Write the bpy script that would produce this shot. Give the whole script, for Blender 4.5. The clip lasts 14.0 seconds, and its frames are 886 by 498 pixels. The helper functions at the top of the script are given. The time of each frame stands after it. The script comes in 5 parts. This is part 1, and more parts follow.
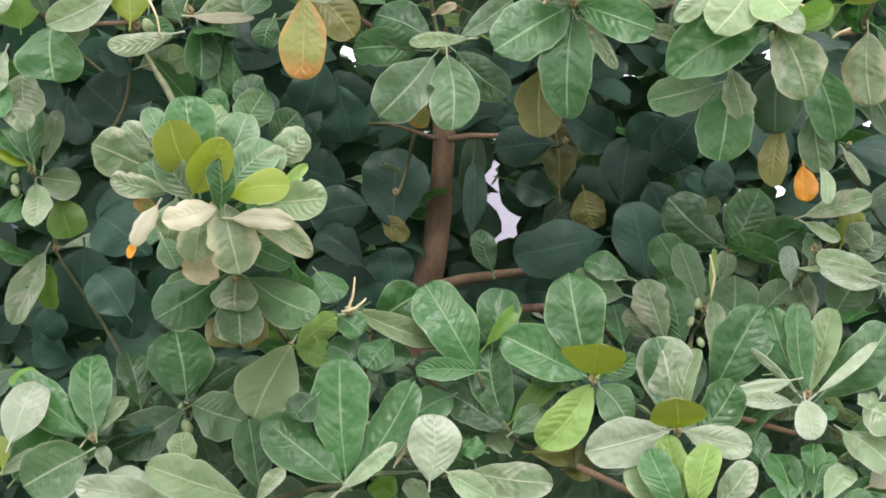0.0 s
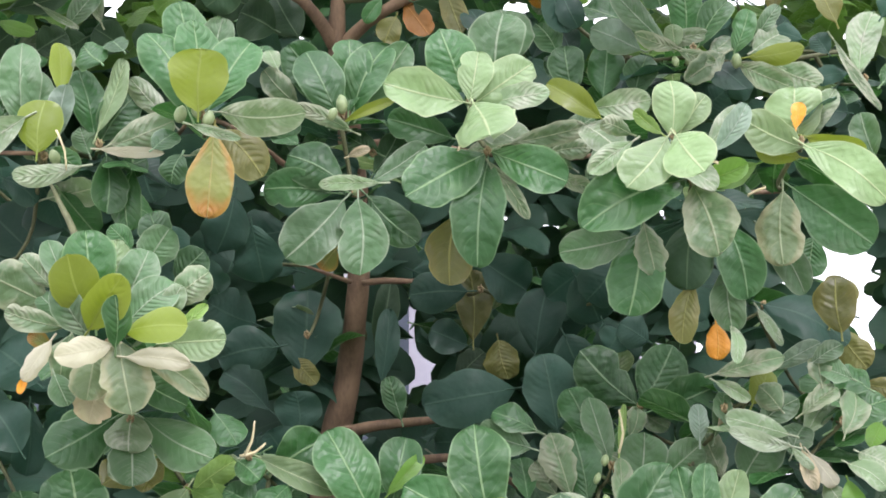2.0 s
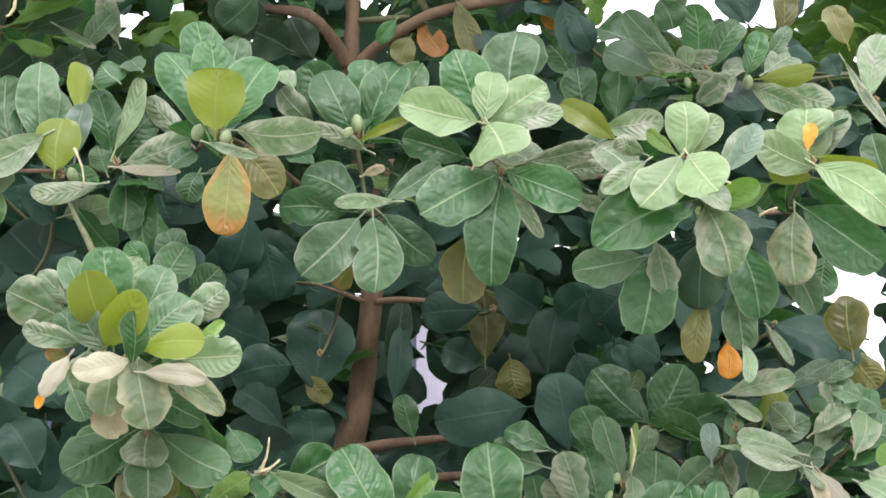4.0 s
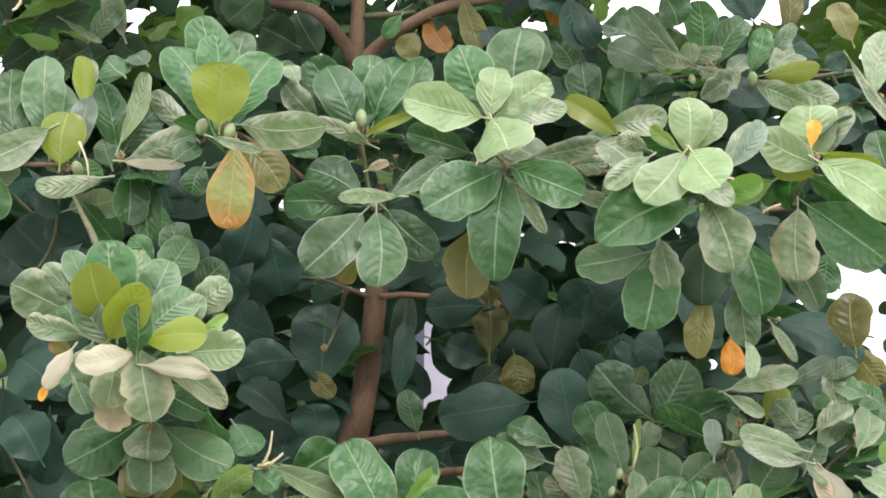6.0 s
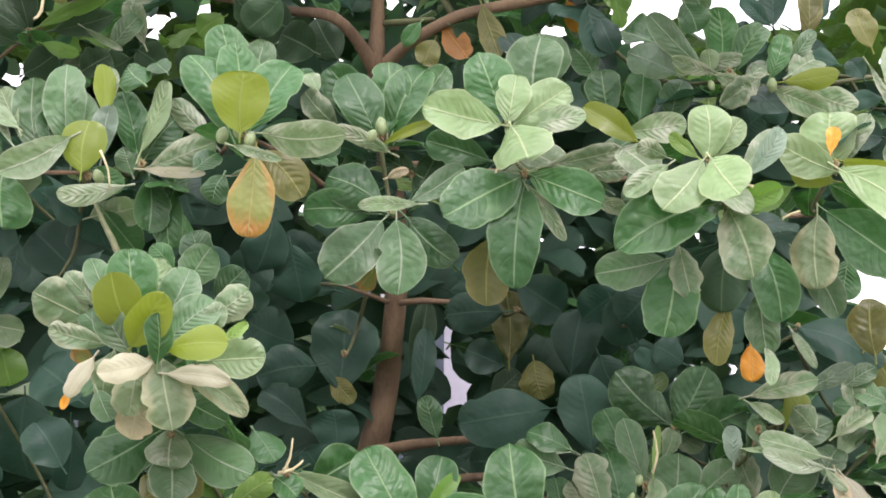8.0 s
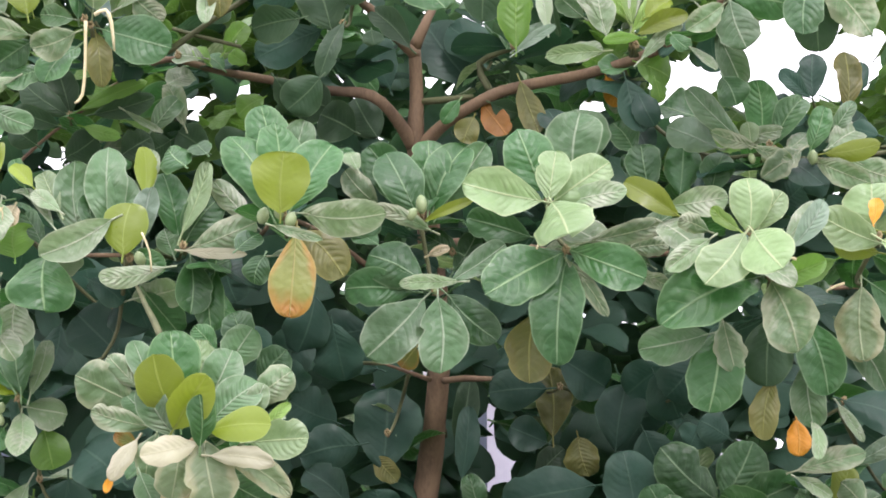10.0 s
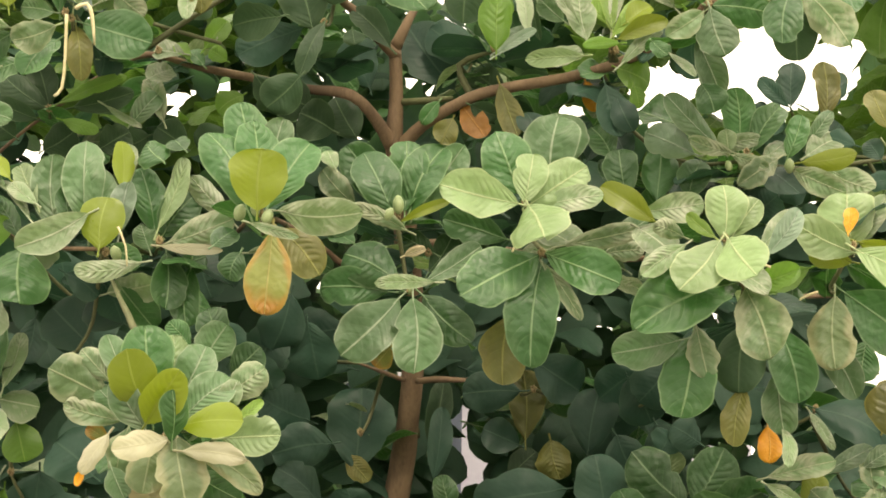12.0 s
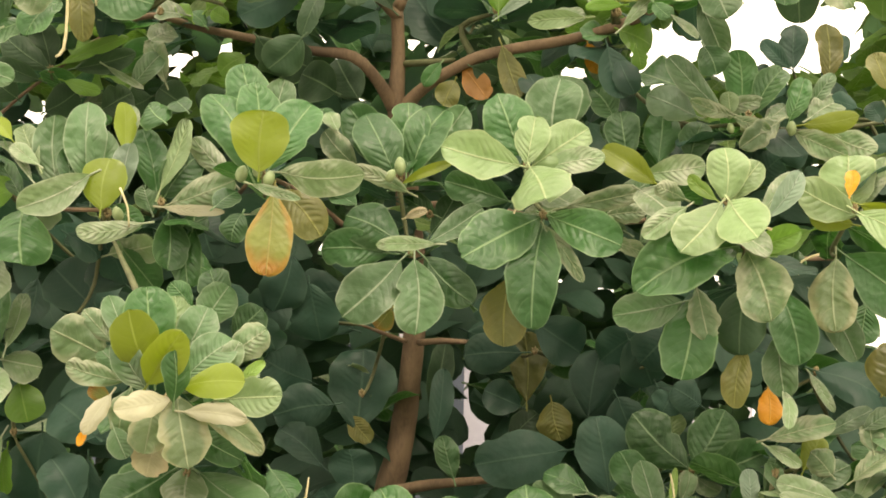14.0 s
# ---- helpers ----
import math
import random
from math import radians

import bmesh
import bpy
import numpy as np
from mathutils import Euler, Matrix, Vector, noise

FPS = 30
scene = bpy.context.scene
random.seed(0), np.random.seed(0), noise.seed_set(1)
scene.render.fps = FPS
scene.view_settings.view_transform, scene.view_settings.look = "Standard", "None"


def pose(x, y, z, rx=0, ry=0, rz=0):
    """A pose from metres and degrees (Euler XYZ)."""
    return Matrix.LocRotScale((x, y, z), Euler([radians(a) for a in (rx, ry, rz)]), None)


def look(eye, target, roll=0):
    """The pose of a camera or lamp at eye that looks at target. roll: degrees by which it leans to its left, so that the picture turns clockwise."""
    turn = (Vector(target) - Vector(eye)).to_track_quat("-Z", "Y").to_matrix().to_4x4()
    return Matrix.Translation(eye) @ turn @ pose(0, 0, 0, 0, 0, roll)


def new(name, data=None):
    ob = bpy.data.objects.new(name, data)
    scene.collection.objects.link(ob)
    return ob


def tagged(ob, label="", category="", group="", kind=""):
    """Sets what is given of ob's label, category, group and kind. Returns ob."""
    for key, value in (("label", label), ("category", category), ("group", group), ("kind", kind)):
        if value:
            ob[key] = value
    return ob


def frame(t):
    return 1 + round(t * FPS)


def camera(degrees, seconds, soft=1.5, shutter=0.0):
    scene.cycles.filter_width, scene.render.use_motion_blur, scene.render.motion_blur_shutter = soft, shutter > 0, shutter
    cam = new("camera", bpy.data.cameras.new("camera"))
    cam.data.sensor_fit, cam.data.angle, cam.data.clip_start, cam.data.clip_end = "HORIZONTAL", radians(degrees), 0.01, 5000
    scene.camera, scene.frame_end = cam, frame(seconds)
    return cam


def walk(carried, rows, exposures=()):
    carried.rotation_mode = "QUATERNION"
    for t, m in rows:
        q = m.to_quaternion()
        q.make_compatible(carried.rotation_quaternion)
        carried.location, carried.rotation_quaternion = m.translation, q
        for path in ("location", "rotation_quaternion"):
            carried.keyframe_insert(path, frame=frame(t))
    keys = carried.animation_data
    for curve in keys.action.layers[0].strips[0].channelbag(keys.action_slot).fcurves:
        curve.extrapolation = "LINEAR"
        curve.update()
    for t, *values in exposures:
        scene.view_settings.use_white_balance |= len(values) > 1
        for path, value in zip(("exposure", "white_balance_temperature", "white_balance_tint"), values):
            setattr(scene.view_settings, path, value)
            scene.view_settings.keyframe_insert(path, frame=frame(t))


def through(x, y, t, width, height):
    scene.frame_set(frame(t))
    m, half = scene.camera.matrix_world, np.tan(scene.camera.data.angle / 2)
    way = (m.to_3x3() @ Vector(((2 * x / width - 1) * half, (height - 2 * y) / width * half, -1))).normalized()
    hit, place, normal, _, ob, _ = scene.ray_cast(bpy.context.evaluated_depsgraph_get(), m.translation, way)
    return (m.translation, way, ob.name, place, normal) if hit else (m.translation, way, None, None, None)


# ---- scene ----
cam = camera(26.0, 14.0, soft=1.8)
ROWS = [
    (0.0, pose(-0.0000, -0.0004, 1.7000, 96.004, 1.989, 0.209)),
    (0.5, pose(-0.0180, 0.0089, 1.7016, 96.189, 1.361, -0.167)),
    (1.0, pose(-0.0168, 0.0307, 1.7053, 96.659, 1.070, -1.369)),
    (1.5, pose(0.0170, 0.0713, 1.7167, 98.462, 0.590, -2.235)),
    (2.0, pose(0.0753, 0.0699, 1.7194, 100.202, 0.178, -1.888)),
    (2.5, pose(0.0805, 0.0678, 1.7109, 100.946, 0.118, -1.536)),
    (5.0, pose(0.0455, 0.0286, 1.7000, 100.816, -0.190, -1.822)),
    (5.5, pose(0.0570, 0.0294, 1.7038, 100.734, -0.264, -1.659)),
    (6.0, pose(0.0704, 0.0325, 1.6929, 100.850, -0.360, -1.508)),
    (6.5, pose(0.0733, 0.0225, 1.7082, 100.646, -0.031, -1.384)),
    (7.0, pose(0.0719, 0.0188, 1.7051, 100.726, -0.129, -1.217)),
    (9.5, pose(0.0690, 0.0191, 1.7151, 101.334, -0.099, -0.114)),
    (10.0, pose(0.0684, 0.0288, 1.7152, 103.092, 0.128, 0.440)),
    (10.5, pose(0.0922, 0.0179, 1.7172, 103.970, -0.034, 1.030)),
    (11.0, pose(0.0747, 0.0176, 1.7261, 104.071, -0.184, 0.980)),
    (11.5, pose(0.0736, 0.0210, 1.7223, 103.630, -0.628, 0.372)),
    (12.0, pose(0.0753, 0.0204, 1.7110, 103.149, -0.876, -0.441)),
    (12.5, pose(0.0738, 0.0201, 1.7178, 102.815, -0.940, -0.578)),
    (13.0, pose(0.0867, 0.0118, 1.7237, 102.350, -1.090, -0.390)),
    (13.5, pose(0.0897, 0.0105, 1.7207, 101.968, -1.045, -0.353)),
    (14.0, pose(0.0781, 0.0150, 1.7095, 102.011, -1.015, -0.389)),
]
walk(cam, ROWS, [
    (0.0, 0.66, 6440, 22), (1.2, 0.72, 6340, 22), (2.5, 0.70, 6140, 24), (5.0, 0.64, 6390, 24), (7.0, 0.64, 6490, 25), (9.5, 0.70, 6340, 26),
    (10.3, 0.72, 6290, 26), (10.7, 0.64, 6640, 23), (11.0, 0.62, 6940, 21), (11.5, 0.62, 8050, 15), (12.0, 0.62, 8450, 14), (14.0, 0.62, 8650, 14)])

# overcast, rainy daylight
world = bpy.data.worlds.new("overcast_sky")
scene.world = world
world.use_nodes = True
wn = world.node_tree.nodes
wl = world.node_tree.links
wn.clear()
sky = wn.new("ShaderNodeTexSky")
sky.sky_type = "NISHITA"
sky.sun_disc = False
sky.sun_elevation = radians(47)
sky.sun_rotation = radians(165)
cloud = wn.new("ShaderNodeTexNoise")
cloud.inputs["Scale"].default_value = 2.2
cloud.inputs["Detail"].default_value = 4.0
ramp = wn.new("ShaderNodeMapRange")
ramp.inputs["To Min"].default_value = 10.0
ramp.inputs["To Max"].default_value = 13.0
wl.new(cloud.outputs["Fac"], ramp.inputs["Value"])
# an overcast sky is about three times brighter overhead than at the horizon
up = wn.new("ShaderNodeSeparateXYZ")
wl.new(wn.new("ShaderNodeTexCoord").outputs["Generated"], up.inputs[0])
lift = wn.new("ShaderNodeMapRange")
lift.inputs["To Min"].default_value = 0.92
lift.inputs["To Max"].default_value = 2.2
wl.new(up.outputs["Z"], lift.inputs["Value"])
deck = wn.new("ShaderNodeMath")
deck.operation = "MULTIPLY"
wl.new(ramp.outputs["Result"], deck.inputs[0])
wl.new(lift.outputs["Result"], deck.inputs[1])
veil = wn.new("ShaderNodeMix")
veil.data_type = "RGBA"
veil.inputs["Factor"].default_value = 0.93
wl.new(sky.outputs["Color"], veil.inputs["A"])
wl.new(deck.outputs[0], veil.inputs["B"])
bg = wn.new("ShaderNodeBackground")
bg.inputs["Strength"].default_value = 0.125
wl.new(veil.outputs["Result"], bg.inputs["Color"])
wl.new(bg.outputs["Background"], wn.new("ShaderNodeOutputWorld").inputs["Surface"])

sun_data = bpy.data.lights.new("sun", "SUN")
sun_data.energy = 1.2
sun_data.angle = radians(14)
sun_data.color = (1.0, 0.97, 0.92)
sun = new("sun", sun_data)
sun.matrix_world = look((2.2, -3.5, 11.0), (0, 4.5, 2.4))


# ---- materials ----
def nodes_of(name):
    m = bpy.data.materials.new(name)
    m.use_nodes = True
    m.node_tree.nodes.clear()
    return m, m.node_tree.nodes, m.node_tree.links


def maths(N, L, op, a, b=None, c=None):
    n = N.new("ShaderNodeMath")
    n.operation = op
    for i, v in enumerate((a, b, c)):
        if v is None:
            continue
        if isinstance(v, (int, float)):
            n.inputs[i].default_value = v
        else:
            L.new(v, n.inputs[i])
    return n.outputs[0]


def blend(N, L, fac, a, b):
    n = N.new("ShaderNodeMix")
    n.data_type = "RGBA"
    for key, v in (("Factor", fac), ("A", a), ("B", b)):
        if isinstance(v, tuple):
            n.inputs[key].default_value = (*v, 1)
        elif isinstance(v, (int, float)):
            n.inputs[key].default_value = v
        else:
            L.new(v, n.inputs[key])
    return n.outputs["Result"]


def rise_between(N, L, v, lo, hi):
    n = N.new("ShaderNodeMapRange")
    n.interpolation_type = "SMOOTHSTEP"
    L.new(v, n.inputs["Value"])
    n.inputs["From Min"].default_value = lo
    n.inputs["From Max"].default_value = hi
    return n.outputs["Result"]


def noise_at(N, L, co, scale, detail=3.0):
    n = N.new("ShaderNodeTexNoise")
    n.inputs["Scale"].default_value = scale
    n.inputs["Detail"].default_value = detail
    L.new(co, n.inputs["Vector"])
    return n.outputs["Fac"]


def leaf_material(name, base, vein, wear_sheen, worn_sheen=0.25, rough=0.42, through=0.25, edge=None, tip=None, island=False, relief=0.95, gloss=0.40):
    """A broad leathery leaf: pale midrib, herringbone side veins, blotches of wear and painted sheen, and a wet gloss.
    """
    m, N, L = nodes_of(name)
    uv = N.new("ShaderNodeUVMap").outputs["UV"]
    sep = N.new("ShaderNodeSeparateXYZ")
    L.new(uv, sep.inputs[0])
    u = sep.outputs["X"]
    v = maths(N, L, "ABSOLUTE", maths(N, L, "SUBTRACT", sep.outputs["Y"], 0.5))
    if island:
        rnd = N.new("ShaderNodeNewGeometry").outputs["Random Per Island"]
    else:
        rnd = N.new("ShaderNodeObjectInfo").outputs["Random"]
    co = N.new("ShaderNodeVectorMath")
    co.operation = "MULTIPLY_ADD"
    L.new(N.new("ShaderNodeTexCoord").outputs["Object"], co.inputs[0])
    co.inputs[1].default_value = (1, 1, 1)
    shift = N.new("ShaderNodeCombineXYZ")
    L.new(maths(N, L, "MULTIPLY", rnd, 37.0), shift.inputs[0])
    L.new(maths(N, L, "MULTIPLY", rnd, 91.0), shift.inputs[2])
    L.new(shift.outputs[0], co.inputs[2])
    co = co.outputs[0]
    coarse = noise_at(N, L, co, 13.0, 2.0)
    fine = noise_at(N, L, co, 70.0, 4.0)
    # side veins leave the midrib slanting and bend towards the tip
    wob = maths(N, L, "MULTIPLY", maths(N, L, "SUBTRACT", coarse, 0.5), 0.07)
    slant = maths(N, L, "MULTIPLY_ADD", maths(N, L, "MULTIPLY", v, v), 0.55, maths(N, L, "MULTIPLY", v, 0.30))
    row = maths(N, L, "ADD", maths(N, L, "SUBTRACT", u, slant), wob)
    half_step = maths(N, L, "MULTIPLY", maths(N, L, "GREATER_THAN", sep.outputs["Y"], 0.5), 0.35)
    saw = maths(N, L, "FRACT", maths(N, L, "ADD", maths(N, L, "MULTIPLY", row, maths(N, L, "MULTIPLY_ADD", rnd, 2.4, 7.2)), half_step))
    ridge = maths(N, L, "ABSOLUTE", maths(N, L, "SUBTRACT", saw, 0.5))
    side = maths(N, L, "SUBTRACT", 1.0, rise_between(N, L, ridge, 0.0, 0.10))
    fade = maths(N, L, "SUBTRACT", 1.0, rise_between(N, L, v, 0.22, 0.47))
    mid = maths(N, L, "SUBTRACT", 1.0, rise_between(N, L, v, 0.008, 0.030))
    faint = maths(N, L, "MULTIPLY", maths(N, L, "MULTIPLY_ADD", rise_between(N, L, coarse, 0.35, 0.7), 0.26, 0.10), fade)
    veins = maths(N, L, "MAXIMUM", mid, maths(N, L, "MULTIPLY", side, faint))
    bright = tuple(min(1.0, c * 1.42) for c in base)
    dark = tuple(c * 0.66 for c in base)
    col = blend(N, L, rnd, dark, bright)
    col = blend(N, L, maths(N, L, "MULTIPLY", coarse, 0.5), col, base)
    if tip:
        t = rise_between(N, L, maths(N, L, "ADD", u, maths(N, L, "MULTIPLY", maths(N, L, "SUBTRACT", coarse, 0.5), 0.7)), 0.6, 1.05)
        col = blend(N, L, t, col, tip)
    if edge:
        t = rise_between(N, L, maths(N, L, "ADD", v, maths(N, L, "MULTIPLY", maths(N, L, "SUBTRACT", coarse, 0.5), 0.5)), 0.26, 0.46)
        col = blend(N, L, maths(N, L, "MULTIPLY", t, 0.75), col, edge)
    col = blend(N, L, maths(N, L, "MULTIPLY", veins, 0.8), col, vein)
    # rubbed skin and painted pale sheen lie in tongues between the side veins
    lobes = maths(N, L, "ADD", maths(N, L, "MULTIPLY", coarse, 0.62), maths(N, L, "MULTIPLY", maths(N, L, "MULTIPLY", ridge, 2.0), 0.09))
    lobes = maths(N, L, "ADD", lobes, maths(N, L, "MULTIPLY", fine, 0.20))
    patch = rise_between(N, L, lobes, 0.54 - 0.14 * worn_sheen, 0.74 - 0.12 * worn_sheen)
    col = blend(N, L, maths(N, L, "MULTIPLY", patch, 0.25 + 0.65 * worn_sheen), col, wear_sheen)
    # scribbles and scars that insects and rubbing leave on the older leaves
    cells = N.new("ShaderNodeTexVoronoi")
    cells.feature = "DISTANCE_TO_EDGE"
    cells.inputs["Scale"].default_value = 44.0
    L.new(co, cells.inputs["Vector"])
    scar = maths(N, L, "SUBTRACT", 1.0, rise_between(N, L, cells.outputs["Distance"], 0.03, 0.16))
    scar = maths(N, L, "MULTIPLY", scar, rise_between(N, L, noise_at(N, L, co, 22.0, 2.0), 0.54, 0.7))
    col = blend(N, L, maths(N, L, "MULTIPLY", scar, 0.75 * worn_sheen * worn_sheen), col, wear_sheen)
    # paler towards the margin, in uneven tongues: shading of the curved blade as colour
    tongue = rise_between(N, L, maths(N, L, "ADD", v, maths(N, L, "MULTIPLY", maths(N, L, "SUBTRACT", coarse, 0.5), 0.9)), 0.18, 0.5)
    col = blend(N, L, maths(N, L, "MULTIPLY", tongue, 0.2), col, wear_sheen)
    col = blend(N, L, maths(N, L, "MULTIPLY", rise_between(N, L, fine, 0.69, 0.77), 0.6), col, tuple(c * 0.6 for c in base))
    rim = rise_between(N, L, v, 0.455, 0.492)
    col = blend(N, L, maths(N, L, "MULTIPLY", rim, 0.55), col, vein)
    # quilted relief: the skin swells between the sunken veins
    swell = maths(N, L, "MULTIPLY", fade, maths(N, L, "MULTIPLY", rise_between(N, L, ridge, 0.0, 0.42), maths(N, L, "MULTIPLY_ADD", rise_between(N, L, coarse, 0.42, 0.68), 0.28, 0.05)))
    h = maths(N, L, "ADD", swell, maths(N, L, "MULTIPLY", fine, 0.32))
    h = maths(N, L, "ADD", h, maths(N, L, "MULTIPLY", mid, 0.2))
    h = maths(N, L, "ADD", h, maths(N, L, "MULTIPLY", coarse, 1.5))
    pucker = noise_at(N, L, co, 34.0, 1.0)
    h = maths(N, L, "ADD", h, maths(N, L, "MULTIPLY", pucker, 0.5 + 1.9 * worn_sheen))
    bump = N.new("ShaderNodeBump")
    bump.inputs["Strength"].default_value = relief
    bump.inputs["Distance"].default_value = 0.006
    L.new(h, bump.inputs["Height"])
    p = N.new("ShaderNodeBsdfPrincipled")
    L.new(col, p.inputs["Base Color"])
    L.new(bump.outputs[0], p.inputs["Normal"])
    wet = rise_between(N, L, noise_at(N, L, co, 11.0, 2.0), 0.4, 0.62)
    rg = maths(N, L, "ADD", maths(N, L, "MULTIPLY_ADD", wet, -0.14, rough - 0.04), maths(N, L, "MULTIPLY", fine, 0.14))
    L.new(rg, p.inputs["Roughness"])
    p.inputs["Specular IOR Level"].default_value = gloss
    tr = N.new("ShaderNodeBsdfTranslucent")
    L.new(blend(N, L, 0.45, col, tuple(min(1.0, c * k) for c, k in zip(base, (2.4, 2.6, 0.9)))), tr.inputs["Color"])
    mix = N.new("ShaderNodeMixShader")
    mix.inputs["Fac"].default_value = through
    L.new(p.outputs[0], mix.inputs[1])
    L.new(tr.outputs[0], mix.inputs[2])
    L.new(mix.outputs[0], N.new("ShaderNodeOutputMaterial").inputs["Surface"])
    return m


LEAF = {}
LEAF["g"] = leaf_material("leaf_green", (0.031, 0.110, 0.028), (0.206, 0.330, 0.153), (0.108, 0.195, 0.085), 0.4)
# shaded copy for leaves inside the crown: the shade is in the base colour
LEAF["d"] = leaf_material("leaf_dark_shaded", (0.019, 0.057, 0.037), (0.046, 0.100, 0.063), (0.062, 0.110, 0.072), 0.15, 0.52, relief=0.4, gloss=0.28)
# leaves behind the upper limbs: green darkened in colour to read as shaded
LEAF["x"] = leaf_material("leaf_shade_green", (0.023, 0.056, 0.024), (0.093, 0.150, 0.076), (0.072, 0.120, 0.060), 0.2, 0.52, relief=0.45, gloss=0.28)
LEAF["e"] = leaf_material("leaf_deep_green", (0.026, 0.087, 0.025), (0.175, 0.280, 0.142), (0.093, 0.160, 0.074), 0.4)
LEAF["q"] = leaf_material("leaf_grey_green", (0.056, 0.126, 0.048), (0.278, 0.350, 0.229), (0.206, 0.255, 0.174), 0.45, 0.48)
LEAF["b"] = leaf_material("leaf_fresh", (0.126, 0.200, 0.087), (0.330, 0.400, 0.207), (0.258, 0.330, 0.196), 0.25)
LEAF["k"] = leaf_material("leaf_bright_fresh", (0.166, 0.262, 0.112), (0.391, 0.460, 0.251), (0.330, 0.400, 0.251), 0.25)
LEAF["p"] = leaf_material("leaf_sage", (0.134, 0.212, 0.102), (0.371, 0.410, 0.283), (0.412, 0.430, 0.338), 0.68, 0.5)
LEAF["m"] = leaf_material("leaf_mottled", (0.091, 0.160, 0.070), (0.309, 0.350, 0.207), (0.299, 0.320, 0.218), 0.75, 0.5, edge=(0.227, 0.270, 0.164))
LEAF["w"] = leaf_material("leaf_bleached", (0.225, 0.295, 0.185), (0.371, 0.410, 0.305), (0.412, 0.430, 0.371), 0.5, 0.5)
LEAF["c"] = leaf_material("leaf_dry_cream", (0.325, 0.325, 0.228), (0.380, 0.370, 0.250), (0.400, 0.360, 0.260), 0.2, 0.6, relief=0.5)
LEAF["t"] = leaf_material("leaf_tan", (0.270, 0.255, 0.150), (0.400, 0.360, 0.220), (0.460, 0.400, 0.270), 0.6, 0.55, edge=(0.420, 0.340, 0.200))
LEAF["y"] = leaf_material("leaf_lime", (0.148, 0.212, 0.010), (0.196, 0.260, 0.044), (0.165, 0.230, 0.033), 0.1, 0.4, relief=0.25)
LEAF["n"] = leaf_material("leaf_young", (0.139, 0.250, 0.049), (0.309, 0.420, 0.120), (0.247, 0.360, 0.120), 0.3)
LEAF["l"] = leaf_material("leaf_thin_green", (0.113, 0.240, 0.038), (0.206, 0.340, 0.076), (0.144, 0.260, 0.076), 0.15, through=0.5)
LEAF["z"] = leaf_material("leaf_yellow_olive", (0.138, 0.186, 0.014), (0.185, 0.230, 0.044), (0.154, 0.190, 0.033), 0.1, through=0.3, relief=0.4)
LEAF["u"] = leaf_material("leaf_olive_cream", (0.108, 0.165, 0.072), (0.268, 0.310, 0.174), (0.247, 0.250, 0.158), 0.5, 0.5, edge=(0.230, 0.230, 0.115))
LEAF["o"] = leaf_material("leaf_olive", (0.108, 0.118, 0.033), (0.268, 0.270, 0.076), (0.240, 0.190, 0.050), 0.3, through=0.3)
LEAF["v"] = leaf_material("leaf_turning", (0.130, 0.150, 0.034), (0.270, 0.240, 0.070), (0.270, 0.190, 0.050), 0.4, relief=0.75, edge=(0.31, 0.150, 0.020), tip=(0.29, 0.115, 0.016))
LEAF["a"] = leaf_material("leaf_orange", (0.620, 0.260, 0.020), (0.660, 0.360, 0.060), (0.550, 0.200, 0.030), 0.3)
LEAF["r"] = leaf_material("leaf_rust", (0.360, 0.165, 0.035), (0.550, 0.260, 0.070), (0.300, 0.100, 0.030), 0.35)
LEAF["s"] = leaf_material("leaf_silver", (0.129, 0.205, 0.136), (0.288, 0.350, 0.273), (0.247, 0.310, 0.240), 0.4)
LOOKS = {
    "v": "yellow leaf turning orange at its edge", "a": "bright orange dying leaf", "r": "rusty brown dying leaf",
    "c": "dry curled cream leaf", "y": "young lime-yellow leaf", "w": "bleached silvery pale leaf", "o": "dull olive fading leaf", "z": "yellow-olive fading leaf",
    "t": "tan weathered leaf", "u": "olive-cream fading leaf", "n": "young light green leaf",
}
# bluish green: the hazy shade of the crown's depth is put into the colour
CROWN_HAZE_LEAF = leaf_material("leaf_inner_haze", (0.046, 0.104, 0.070), (0.052, 0.110, 0.068), (0.052, 0.100, 0.065), 0.15, 0.52, through=0.5, island=True, relief=0.4, gloss=0.26)

# paler copy for the rear layer: haze in the dark pockets, put into colour
BACK_LIFT_LEAF = leaf_material("leaf_back_lifted", (0.100, 0.185, 0.135), (0.103, 0.180, 0.120), (0.103, 0.170, 0.120), 0.15, 0.52, through=0.55, island=True, relief=0.4, gloss=0.26)
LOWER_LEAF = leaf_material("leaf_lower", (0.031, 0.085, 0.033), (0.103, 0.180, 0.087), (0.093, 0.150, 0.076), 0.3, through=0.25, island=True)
# lighter copy for the upper crown: sky light from behind is put into colour
UPPER_BACKLIT_LEAF = leaf_material("leaf_upper_backlit", (0.082, 0.165, 0.038), (0.175, 0.270, 0.087), (0.165, 0.220, 0.109), 0.3, through=0.4, island=True)


